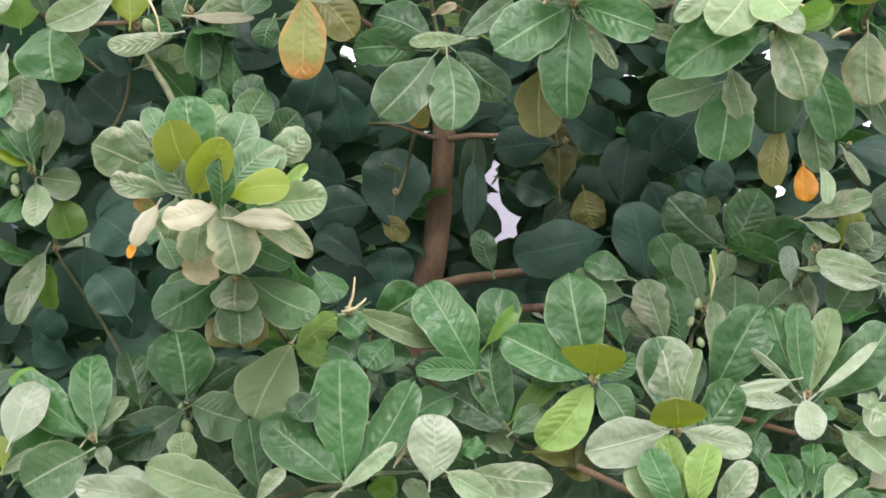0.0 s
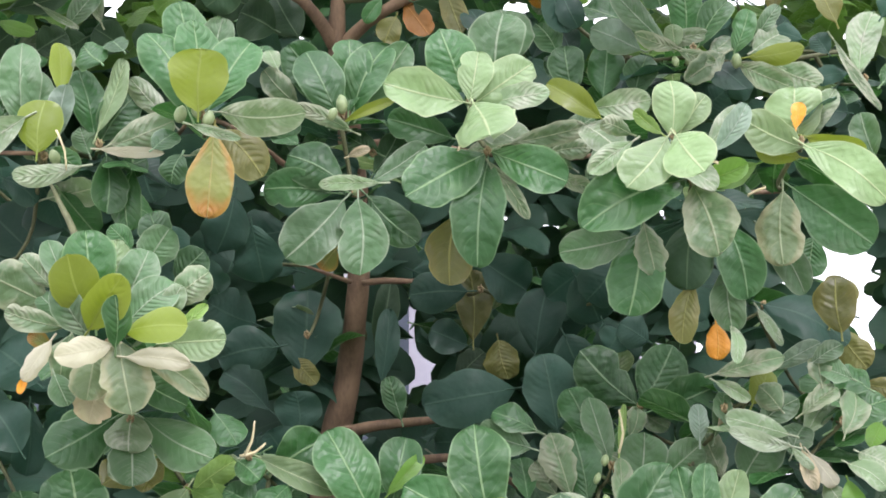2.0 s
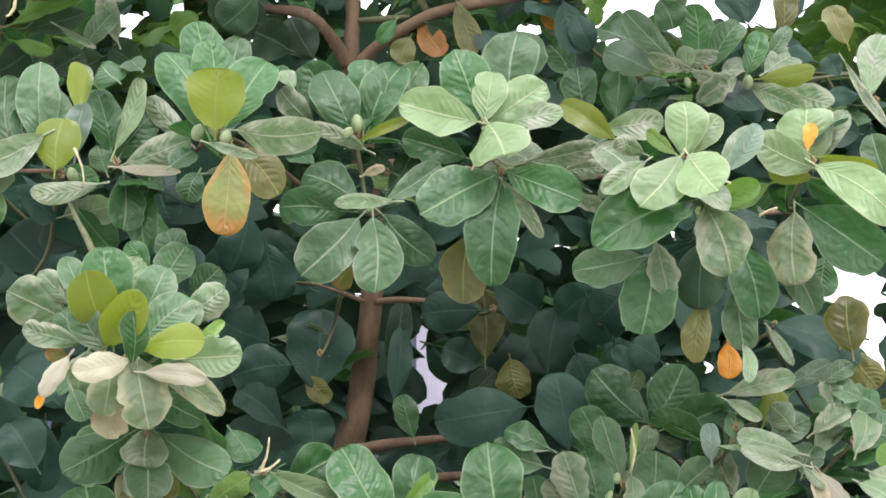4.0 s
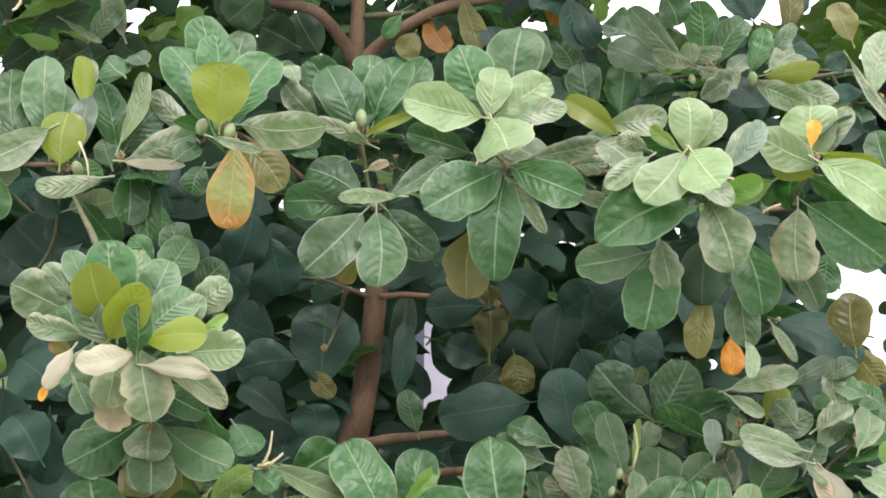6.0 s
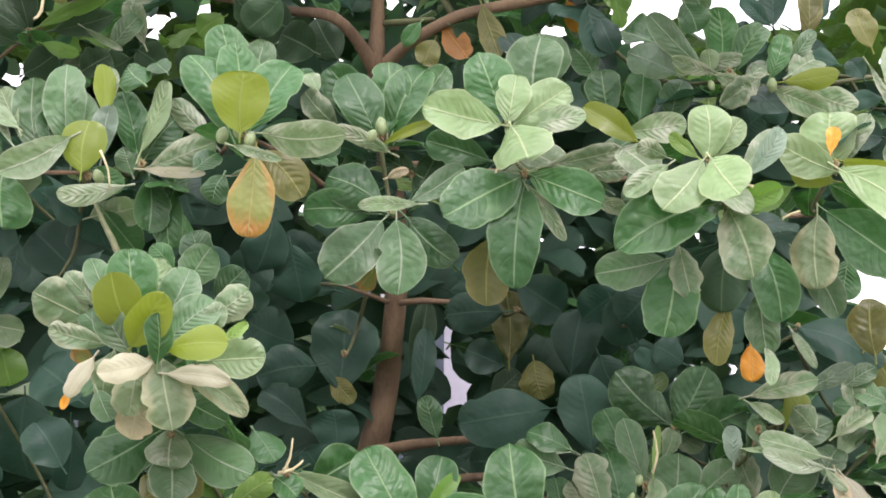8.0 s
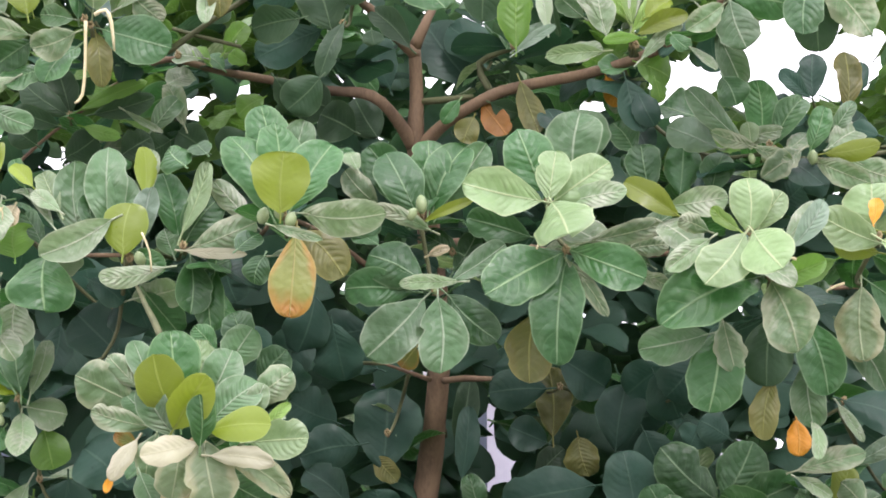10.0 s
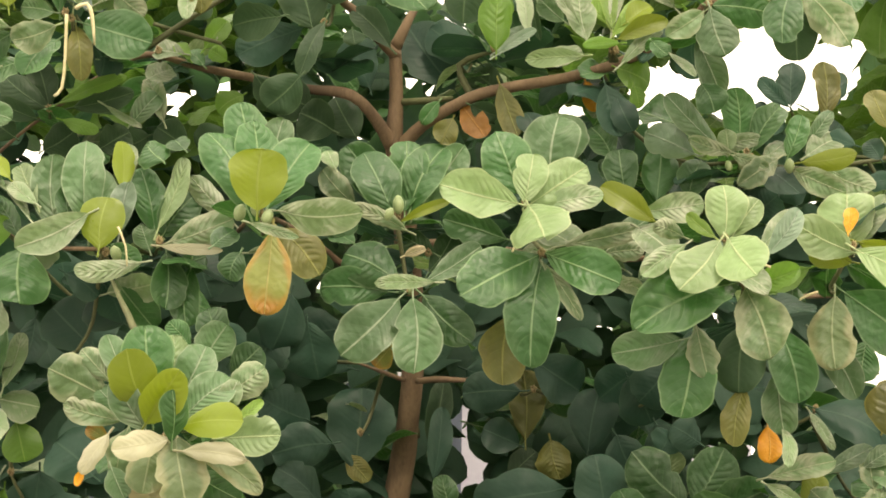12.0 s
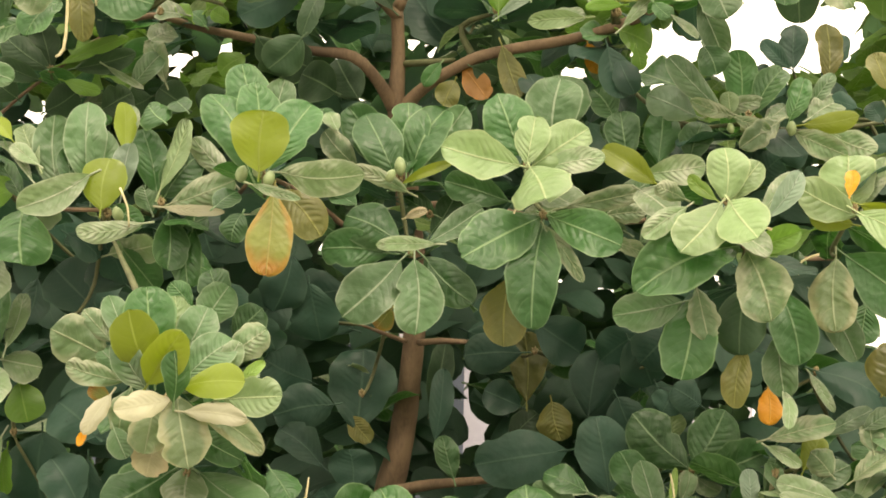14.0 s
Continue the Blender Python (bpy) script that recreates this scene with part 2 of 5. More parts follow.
def solid_material(name, a, b, scale, rough, bump=0.3, stretch=(1, 1, 1), depth=0.01):
    m, N, L = nodes_of(name)
    mp = N.new("ShaderNodeMapping")
    mp.inputs["Scale"].default_value = stretch
    L.new(N.new("ShaderNodeTexCoord").outputs["Object"], mp.inputs["Vector"])
    co = mp.outputs[0]
    n1 = noise_at(N, L, co, scale, 5.0)
    n2 = noise_at(N, L, co, scale * 9, 3.0)
    f = maths(N, L, "ADD", maths(N, L, "MULTIPLY", n1, 0.7), maths(N, L, "MULTIPLY", n2, 0.3))
    p = N.new("ShaderNodeBsdfPrincipled")
    L.new(blend(N, L, rise_between(N, L, f, 0.35, 0.65), a, b), p.inputs["Base Color"])
    p.inputs["Roughness"].default_value = rough
    bp = N.new("ShaderNodeBump")
    bp.inputs["Strength"].default_value = bump
    bp.inputs["Distance"].default_value = depth
    L.new(f, bp.inputs["Height"])
    L.new(bp.outputs[0], p.inputs["Normal"])
    L.new(p.outputs[0], N.new("ShaderNodeOutputMaterial").inputs["Surface"])
    return m


BARK = solid_material("bark", (0.100, 0.064, 0.036), (0.178, 0.118, 0.066), 14.0, 0.8, 0.5, (1, 1, 0.35), 0.006)
TWIG = solid_material("twig_bark", (0.056, 0.066, 0.024), (0.092, 0.100, 0.040), 30.0, 0.75, 0.4, depth=0.003)
BUD = solid_material("bud_scales", (0.150, 0.105, 0.045), (0.230, 0.190, 0.085), 120.0, 0.7, 0.3, depth=0.002)
FRUIT = solid_material("fruit_skin", (0.13, 0.19, 0.075), (0.20, 0.26, 0.115), 60.0, 0.45, 0.1, depth=0.001)
SPIKE = solid_material("flower_spike", (0.46, 0.42, 0.22), (0.58, 0.52, 0.32), 90.0, 0.7, 0.3, depth=0.001)
# unseen ground, made pale so it bounces light up into the crown
BOUNCE_GROUND = solid_material("bounce_ground", (0.150, 0.146, 0.132), (0.235, 0.230, 0.208), 0.9, 0.6, 0.4, depth=0.02)
PLASTER = solid_material("blue_grey_plaster", (0.028, 0.038, 0.052), (0.040, 0.053, 0.070), 0.7, 0.85, 0.15)
PALE_PLASTER = solid_material("pale_plaster", (0.30, 0.30, 0.345), (0.35, 0.35, 0.39), 0.7, 0.85, 0.1)
DARK_PANEL = solid_material("dark_panel", (0.010, 0.014, 0.020), (0.016, 0.022, 0.030), 0.7, 0.25, 0.02)
ROOFING = solid_material("grey_roofing", (0.20, 0.20, 0.21), (0.28, 0.28, 0.29), 1.2, 0.8, 0.2)

# ---- the setting ----
bm = bmesh.new()
bmesh.ops.create_grid(bm, x_segments=40, y_segments=40, size=1500.0)
me = bpy.data.meshes.new("ground")
bm.to_mesh(me)
bm.free()
me.materials.append(BOUNCE_GROUND)
tagged(new("ground", me), "unseen ground to the horizon, made pale to bounce light up", "ground", kind="structure")


def part(name, bm, material, parent, label=""):
    me = bpy.data.meshes.new(name)
    bm.to_mesh(me)
    bm.free()
    me.materials.append(material)
    ob = new(name, me)
    ob.parent = parent
    return tagged(ob, label) if label else ob


def box(bm, lo, hi):
    r = bmesh.ops.create_cube(bm, size=1.0)
    for v in r["verts"]:
        v.co = Vector([lo[i] + (v.co[i] + 0.5) * (hi[i] - lo[i]) for i in range(3)])


# ---- the house far behind ----
house = new("far_house")
house.location = (-6.0, 34.0, 0.0)
tagged(house, "plain blue-grey plastered house behind the tree", "house")
bm = bmesh.new()
box(bm, (-9.0, 0.0, 0.0), (6.6, 8.0, 7.2))
part("wall", bm, PLASTER, house)
bm = bmesh.new()
box(bm, (-9.3, -0.1, 7.2), (6.68, 8.1, 7.4))
part("roof", bm, ROOFING, house)
bm = bmesh.new()
box(bm, (6.4, 1.5, 0.0), (12.0, 8.0, 8.4))
part("side_wing", bm, PALE_PLASTER, house, "pale grey-white side wing")
# a framed dark panel, added to make a dark patch in the blue-grey wall
bm = bmesh.new()
for lo, hi in (((5.50, -0.06, 4.40), (6.46, 0.03, 4.48)), ((5.50, -0.06, 6.22), (6.46, 0.03, 6.30)), ((5.50, -0.06, 4.48), (5.58, 0.03, 6.22)), ((6.38, -0.06, 4.48), (6.46, 0.03, 6.22))):
    box(bm, lo, hi)
window = part("window", bm, PLASTER, house, "added dark panel in a blue-grey frame")
bm = bmesh.new()
box(bm, (5.58, -0.03, 4.48), (6.38, -0.01, 6.22))
part("pane", bm, DARK_PANEL, window)

# ---- the tree ----
tree = new("sea_almond_tree")
tree.location = (0.25, 5.7, 0.0)
tagged(tree, "large leafy almond tree with broad wet leaves, standing in rain", "tree")
TREE_AT = Vector(tree.location)
WOOD_POINTS = []


def tube(path, radii, sides=10, lump=0.0):
    """A tapered, slightly lumpy tube through the points of a smooth path."""
    pts = [Vector(p) for p in path]
    fine, rad = [], []
    n = len(pts)
    for i in range(n - 1):
        p0, p1, p2, p3 = pts[max(i - 1, 0)], pts[i], pts[i + 1], pts[min(i + 2, n - 1)]
        steps = max(2, min(10, int((p2 - p1).length / 0.03)))
        for k in range(steps):
            t = k / steps
            fine.append(0.5 * ((2 * p1) + (p2 - p0) * t + (2 * p0 - 5 * p1 + 4 * p2 - p3) * t * t + (3 * p1 - p0 - 3 * p2 + p3) * t ** 3))
            rad.append(radii[i] + (radii[i + 1] - radii[i]) * t)
    fine.append(pts[-1])
    rad.append(radii[-1])
    verts, faces = [], []
    for i, p in enumerate(fine):
        d = (fine[min(i + 1, len(fine) - 1)] - fine[max(i - 1, 0)]).normalized()
        a = d.cross(Vector((0.3, 1, 0.2))).normalized()
        b = d.cross(a)
        for k in range(sides):
            ang = 2 * math.pi * k / sides
            r = rad[i] * (1 + lump * noise.noise(p * 9 + Vector((math.cos(ang), math.sin(ang), 0)) * 1.3))
            verts.append(p + (a * math.cos(ang) + b * math.sin(ang)) * r)
    for i in range(len(fine) - 1):
        for k in range(sides):
            faces.append((i * sides + k, i * sides + (k + 1) % sides, (i + 1) * sides + (k + 1) % sides, (i + 1) * sides + k))
    faces.append(tuple(range(sides))[::-1])
    faces.append(tuple((len(fine) - 1) * sides + k for k in range(sides)))
    return verts, faces, fine


def mesh_under(name, verts, faces, material, parent, origin):
    me = bpy.data.meshes.new(name)
    me.from_pydata([Vector(v) - origin for v in verts], [], faces)
    me.materials.append(material)
    me.shade_smooth()
    ob = new(name, me)
    ob.parent = parent
    ob.location = origin - (Vector(parent.location) if parent is tree else Vector(parent.location) + TREE_AT)
    return ob


def wood(kind, pts):
    """Trunk, limb or twig: rows of x, y, z and radius."""
    path = [Vector(p[:3]) for p in pts]
    verts, faces, fine = tube(path, [p[3] for p in pts], 14 if kind == "trunk" else 10, 0.16)
    WOOD_POINTS.extend(fine)
    look_of = {"trunk": "smooth brown trunk", "limb": "brown bare limb", "twig": "thin brown twig"}[kind]
    return tagged(mesh_under(kind, verts, faces, TWIG if kind == "twig" else BARK, tree, path[0]), look_of)


wood("trunk", [(-0.084, 6.078, -0.05, 0.16), (-0.094, 6.068, 0.12, 0.115), (-0.114, 6.048, 0.6, 0.1), (-0.144, 6.028, 1.384, 0.068), (-0.079, 5.814, 2.039, 0.049), (-0.034, 5.707, 2.262, 0.04), (-0.009, 5.675, 2.391, 0.036), (0.012, 5.573, 2.593, 0.031), (0.017, 5.521, 2.801, 0.03), (-0.011, 5.355, 3.049, 0.028), (-0.044, 5.211, 3.21, 0.025), (-0.041, 5.177, 3.349, 0.02), (-0.047, 5.142, 3.488, 0.017)])
wood("limb", [(-0.047, 5.143, 3.485, 0.019), (-0.009, 5.123, 3.565, 0.012), (0.011, 5.206, 3.646, 0.011), (0.054, 5.257, 3.857, 0.009), (0.104, 5.21, 4.049, 0.007)])
wood("limb", [(-0.044, 5.148, 3.465, 0.017), (-0.095, 5.088, 3.494, 0.014), (-0.166, 5.067, 3.57, 0.013), (-0.21, 5.008, 3.598, 0.011), (-0.304, 4.963, 3.772, 0.008)])
wood("limb", [(-0.051, 5.209, 3.218, 0.022), (-0.095, 5.143, 3.273, 0.017), (-0.164, 5.078, 3.323, 0.016), (-0.292, 5.12, 3.353, 0.013), (-0.438, 5.158, 3.394, 0.012), (-0.597, 5.149, 3.421, 0.01), (-0.725, 5.044, 3.42, 0.009), (-0.85, 5.056, 3.362, 0.006), (-0.981, 5.031, 3.245, 0.006)])
wood("limb", [(-0.981, 5.031, 3.245, 0.005), (-1.058, 5.044, 3.188, 0.005), (-1.139, 5.015, 3.092, 0.005)])
wood("twig", [(-0.71, 4.944, 3.405, 0.009), (-0.603, 4.927, 3.48, 0.008), (-0.496, 4.913, 3.547, 0.007), (-0.388, 4.898, 3.614, 0.005)])
wood("twig", [(-0.695, 4.929, 3.468, 0.006), (-0.603, 4.937, 3.443, 0.006), (-0.511, 4.944, 3.421, 0.005)])
wood("limb", [(-0.028, 5.211, 3.213, 0.022), (0.039, 5.147, 3.265, 0.017), (0.164, 5.084, 3.323, 0.017), (0.258, 5.079, 3.35, 0.016), (0.395, 5.027, 3.361, 0.015), (0.515, 4.973, 3.377, 0.015), (0.611, 4.87, 3.385, 0.015), (0.697, 4.764, 3.402, 0.01), (0.759, 4.699, 3.462, 0.009)])
wood("twig", [(0.173, 5.132, 3.338, 0.011), (0.134, 5.156, 3.442, 0.009), (0.228, 5.101, 3.465, 0.006)])
wood("twig", [(-0.033, 5.18, 3.337, 0.01), (0.055, 5.132, 3.33, 0.009), (0.118, 5.131, 3.337, 0.006)])
wood("limb", [(0.759, 4.699, 3.462, 0.009), (0.863, 4.55, 3.446, 0.008), (0.941, 4.402, 3.425, 0.008), (1.123, 4.44, 3.491, 0.011)])
wood("limb", [(-0.037, 5.581, 2.173, 0.02), (0.071, 5.479, 2.187, 0.015), (0.224, 5.427, 2.198, 0.011), (0.312, 5.874, 2.249, 0.008)])
wood("limb", [(-0.037, 5.591, 2.072, 0.018), (0.178, 5.389, 2.083, 0.013), (0.31, 5.189, 2.07, 0.011), (0.484, 5.298, 1.99, 0.009), (0.7, 5.214, 1.84, 0.008), (0.983, 5.125, 1.722, 0.007)])
wood("limb", [(-0.009, 5.535, 2.606, 0.007), (-0.068, 5.434, 2.612, 0.006), (-0.137, 5.333, 2.62, 0.003)])
wood("limb", [(0.029, 5.535, 2.604, 0.009), (0.094, 5.436, 2.594, 0.009), (0.154, 5.436, 2.593, 0.007), (0.188, 5.584, 2.623, 0.003)])
wood("limb", [(0.018, 5.399, 2.876, 0.016), (-0.157, 5.39, 2.899, 0.01), (-0.267, 5.075, 2.917, 0.007), (-0.335, 4.331, 2.793, 0.005), (-0.428, 4.585, 2.802, 0.005), (-0.601, 4.637, 2.788, 0.005), (-0.756, 4.491, 2.741, 0.005), (-0.936, 4.63, 2.791, 0.005), (-1.113, 4.747, 2.929, 0.004)])
wood("limb", [(0.005, 5.383, 2.939, 0.019), (-0.02, 4.985, 2.88, 0.012), (-0.019, 4.579, 2.857, 0.008)])
wood("limb", [(0.015, 5.376, 2.971, 0.016), (0.162, 5.084, 2.911, 0.011), (0.342, 4.753, 2.804, 0.006), (0.571, 4.905, 2.831, 0.007), (0.791, 4.66, 2.797, 0.006), (0.876, 4.734, 2.712, 0.006), (1.167, 4.837, 2.734, 0.006)])
wood("limb", [(-0.1, 5.674, 1.766, 0.022), (-0.236, 5.35, 1.503, 0.016), (-0.489, 5.05, 1.479, 0.012), (-0.738, 5.048, 1.502, 0.01), (-1.003, 5.047, 1.512, 0.009)])
wood("limb", [(-0.102, 5.681, 1.7, 0.022), (-0.002, 5.249, 1.498, 0.014), (0.285, 4.952, 1.457, 0.01), (0.646, 4.953, 1.445, 0.01), (1.006, 4.955, 1.432, 0.009)])
wood("limb", [(0.295, 4.529, 1.654, 0.008), (0.399, 4.535, 1.601, 0.008), (0.514, 4.641, 1.544, 0.009)])
wood("twig", [(0.519, 5.022, 3.39, 0.008), (0.627, 5.207, 3.274, 0.006), (0.759, 5.038, 3.135, 0.006), (0.896, 4.943, 3.113, 0.006), (1.061, 4.95, 3.099, 0.006), (1.311, 5.042, 3.159, 0.006)])
wood("limb", [(0.674, 4.639, 1.761, 0.007), (0.738, 4.621, 1.741, 0.007), (0.832, 4.624, 1.711, 0.007)])
wood("twig", [(-0.753, 4.591, 2.754, 0.003), (-0.685, 4.41, 2.659, 0.003), (-0.634, 4.278, 2.574, 0.006), (-0.59, 4.194, 2.498, 0.008), (-0.534, 4.128, 2.355, 0.006), (-0.512, 4.122, 2.259, 0.005)])

LEAF_RNG = random.Random(11)
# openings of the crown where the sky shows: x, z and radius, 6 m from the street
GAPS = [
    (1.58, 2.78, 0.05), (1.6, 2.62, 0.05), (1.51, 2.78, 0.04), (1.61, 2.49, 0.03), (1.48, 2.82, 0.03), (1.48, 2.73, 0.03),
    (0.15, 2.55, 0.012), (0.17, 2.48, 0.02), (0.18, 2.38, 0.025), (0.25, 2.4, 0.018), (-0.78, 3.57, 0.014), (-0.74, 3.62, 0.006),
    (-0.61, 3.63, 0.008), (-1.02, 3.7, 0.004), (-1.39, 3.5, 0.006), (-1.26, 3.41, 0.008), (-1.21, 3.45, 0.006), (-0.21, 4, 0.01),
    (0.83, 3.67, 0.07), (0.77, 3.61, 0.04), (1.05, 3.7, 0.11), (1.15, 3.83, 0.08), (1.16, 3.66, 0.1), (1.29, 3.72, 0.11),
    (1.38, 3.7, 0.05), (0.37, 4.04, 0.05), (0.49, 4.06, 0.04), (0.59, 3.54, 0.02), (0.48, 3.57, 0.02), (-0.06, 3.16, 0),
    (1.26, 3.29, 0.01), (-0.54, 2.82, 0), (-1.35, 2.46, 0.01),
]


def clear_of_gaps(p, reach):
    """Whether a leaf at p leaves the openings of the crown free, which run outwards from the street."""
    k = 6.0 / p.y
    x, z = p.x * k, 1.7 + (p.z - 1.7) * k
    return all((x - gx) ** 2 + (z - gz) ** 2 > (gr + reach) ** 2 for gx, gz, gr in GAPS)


def blade(length, width, rng, nu=18, nv=8, crumple=1.0):
    """An obovate blade along +y with its upper face to +z: narrow base, broad rounded end, waved and cupped."""
    verts, faces, uvs = [], [], []
    cup = rng.uniform(-0.2, 0.1) * width
    fold = rng.uniform(0.10, 0.46) * min(1.0, 0.5 * length / width)
    arch = rng.uniform(-0.03, 0.11) * length
    wave, turn = rng.uniform(0.025, 0.085) * width * crumple, rng.uniform(0, 6.28)
    skew = rng.uniform(-0.06, 0.06) * length
    widest = rng.uniform(0.55, 0.67)
    chew = rng.uniform(0.0, 0.04) * crumple
    notch = rng.uniform(-0.03, 0.015)
    droop, lip = rng.uniform(-0.08, 0.32) * length * crumple, rng.uniform(-0.02, 0.07) * width * crumple
    # a bite or tear out of one margin
    bite_at, bite_side = rng.uniform(0.45, 0.95), rng.choice((-1, 1))
    bite = rng.uniform(0.08, 0.26) if rng.random() < 0.22 * crumple + 0.05 else 0.0
    for i in range(nu + 1):
        t = i / nu
        if t < 0.5:
            u = widest * 2 * t
            half = 0.5 * width * max(0.04, math.sin(math.pi * t) ** (0.82 if width < 0.8 * length else 0.64))
        else:
            u = widest + (1 - widest) * math.sin(math.pi * (t - 0.5))
            half = 0.5 * width * max(0.03, math.cos(math.pi * (t - 0.5)) ** 0.84)
        for j in range(nv + 1):
            w = j / nv * 2 - 1
            x = half * w * (1 + 0.045 * math.sin(9 * u + turn + 2 * w) + chew * math.sin(23 * u + 3 * turn + (1.1 if w > 0 else 4.0))) + skew * math.sin(math.pi * u)
            if w * bite_side > 0:
                x -= half * w * bite * math.exp(-((u - bite_at) / 0.055) ** 2)
            y = length * (u - notch * (1 - abs(w)) * u ** 8)
            z = cup * (w * w) * math.sin(math.pi * u) + fold * abs(half * w) + arch * math.sin(math.pi * u)
            z += wave * abs(w) * math.sin(11 * u + turn + (1.7 if w > 0 else 0)) * (u ** 0.5)
            z -= droop * max(0.0, u - 0.45) ** 2 + lip * w ** 4
            verts.append((x, y, z))
            uvs.append((u, 0.5 + 0.5 * w))
    for i in range(nu):
        for j in range(nv):
            a = i * (nv + 1) + j
            faces.append((a, a + 1, a + nv + 2, a + nv + 1))
    # the stalk
    base = len(verts)
    r, back = 0.0022, -min(0.03, 0.16 * length)
    for y, q in ((back, 1.3), (0.12 * length, 0.8), (0.5 * length, 0.3)):
        dz = arch * math.sin(math.pi * max(0.0, y / length))
        for k in range(5):
            ang = 2 * math.pi * k / 5
            verts.append((r * q * math.cos(ang), y, r * q * math.sin(ang) + dz - 0.0012))
            uvs.append((max(0.0, y / length), 0.5))
    for i in range(2):
        for k in range(5):
            faces.append((base + i * 5 + k, base + i * 5 + (k + 1) % 5, base + i * 5 + 5 + (k + 1) % 5, base + i * 5 + 5 + k))
    return verts, faces, uvs


def leaf_frame(heading, climb, twist):
    """The turn of a leaf whose axis has this heading and climb, rolled by twist from lying face up."""
    h, c, w = radians(heading), radians(climb), radians(twist)
    ax = Vector((-math.sin(h) * math.cos(c), math.cos(h) * math.cos(c), math.sin(c)))
    s0 = ax.cross(Vector((0, 0, 1))).normalized()
    n0 = s0.cross(ax)
    n = n0 * math.cos(w) + s0 * math.sin(w)
    x = ax.cross(n)
    return Matrix((x, ax, n)).transposed().to_4x4()


def shoot(hub, leaves):
    """A twig's end with its whorl of leaves: offset from the twig's end, heading, climb, length, width, twist, tone."""
    hub = Vector(hub)
    near = min(WOOD_POINTS, key=lambda p: (p - hub).length)
    way = near - hub
    if len(leaves) < 3 and way.length > 0.12:
        way = way.normalized() * 0.06
        near = hub + way
    mid = hub + way * 0.45 + Vector((0, 0.08 + 0.25 * abs(way.x), -0.04 * way.length))
    back = hub + Vector((0, 0.02, -0.015)) + way.normalized() * 0.02 if way.length > 0.03 else hub + Vector((0, 0.03, -0.02))
    verts, faces, fine = tube([hub, back, mid, near] if way.length > 0.08 else [hub, back], [0.0035, 0.0045, 0.005, 0.006] if way.length > 0.08 else [0.004, 0.006], 7, 0.2)
    WOOD_POINTS.extend(fine)
    twig = tagged(mesh_under("shoot", verts, faces, TWIG, tree, hub), "leafy twig end with a whorl of leaves")
    if 4 < len(leaves):
        # the scaly bud in the middle of the whorl
        bm = bmesh.new()
        for k in range(7):
            h = 0.9 * k
            at = Vector((0.006 * math.cos(h), -0.004 - 0.002 * k % 0.005, 0.006 * math.sin(h)))
            turn = Euler((LEAF_RNG.uniform(-0.6, 0.6), LEAF_RNG.uniform(-0.6, 0.6), h)).to_matrix().to_4x4()
            bmesh.ops.create_icosphere(bm, subdivisions=1, radius=0.005, matrix=Matrix.Translation(at) @ turn @ Matrix.Diagonal((0.7, 0.7, 1.7, 1)))
        for f in bm.faces:
            f.smooth = True
        part("bud", bm, BUD, twig, "small brownish leaf bud")
    older = []
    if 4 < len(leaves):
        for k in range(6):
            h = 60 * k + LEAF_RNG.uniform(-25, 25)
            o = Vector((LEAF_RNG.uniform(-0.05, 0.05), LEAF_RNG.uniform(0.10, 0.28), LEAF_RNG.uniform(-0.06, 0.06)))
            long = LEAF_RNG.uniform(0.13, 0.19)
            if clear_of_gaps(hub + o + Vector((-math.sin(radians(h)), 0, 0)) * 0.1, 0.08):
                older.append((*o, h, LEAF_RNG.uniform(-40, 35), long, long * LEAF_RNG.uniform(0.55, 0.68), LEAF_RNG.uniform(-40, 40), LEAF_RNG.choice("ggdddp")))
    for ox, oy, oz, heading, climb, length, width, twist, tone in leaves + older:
        vs, fs, uvs = blade(length, width, LEAF_RNG, crumple={"m": 1.8, "c": 1.6, "t": 1.3, "y": 0.3, "z": 0.5}.get(tone, 1.0))
        me = bpy.data.meshes.new("leaf")
        me.from_pydata(vs, [], fs)
        me.materials.append(LEAF[tone])
        layer = me.uv_layers.new(name="blade")
        layer.data.foreach_set("uv", [c for loop in me.loops for c in uvs[loop.vertex_index]])
        me.shade_smooth()
        ob = new("leaf", me)
        ob.parent = twig
        ob.matrix_basis = Matrix.Translation((ox, oy, oz)) @ leaf_frame(heading, climb, twist)
        if tone in LOOKS:
            tagged(ob, LOOKS[tone])
    return twig


def spike(path, r=0.003):
    """A pale, thin flower spike."""
    pts = [Vector(p) for p in path]
    verts, faces, fine = tube(pts, [r] + [0.9 * r] * (len(pts) - 2) + [0.6 * r], 6, 0.5)
    tagged(mesh_under("flower_spike", verts, faces, SPIKE, tree, pts[0]), "thin pale yellow flower spike")


def fruit(at, size):
    """A green almond-shaped fruit with a keel and a pointed end, hung at the nearest twig."""
    bm = bmesh.new()
    bmesh.ops.create_uvsphere(bm, u_segments=14, v_segments=10, radius=size * 0.5)
    for v in bm.verts:
        t = v.co.z / (size * 0.5)
        k = 0.78 * (1 - 0.25 * max(0.0, t) ** 2)
        v.co.x *= k * (1 + 0.12 * (abs(v.co.x) > 0.3 * size))
        v.co.y *= k * 0.85
        v.co.z *= 1.25
    for f in bm.faces:
        f.smooth = True
    ob = part("fruit", bm, FRUIT, tree, "small unripe green almond fruit")
    ob.location = Vector(at) - TREE_AT
    ob.rotation_euler = (LEAF_RNG.uniform(-0.5, 0.5), LEAF_RNG.uniform(-0.5, 0.5), LEAF_RNG.uniform(0, 3))

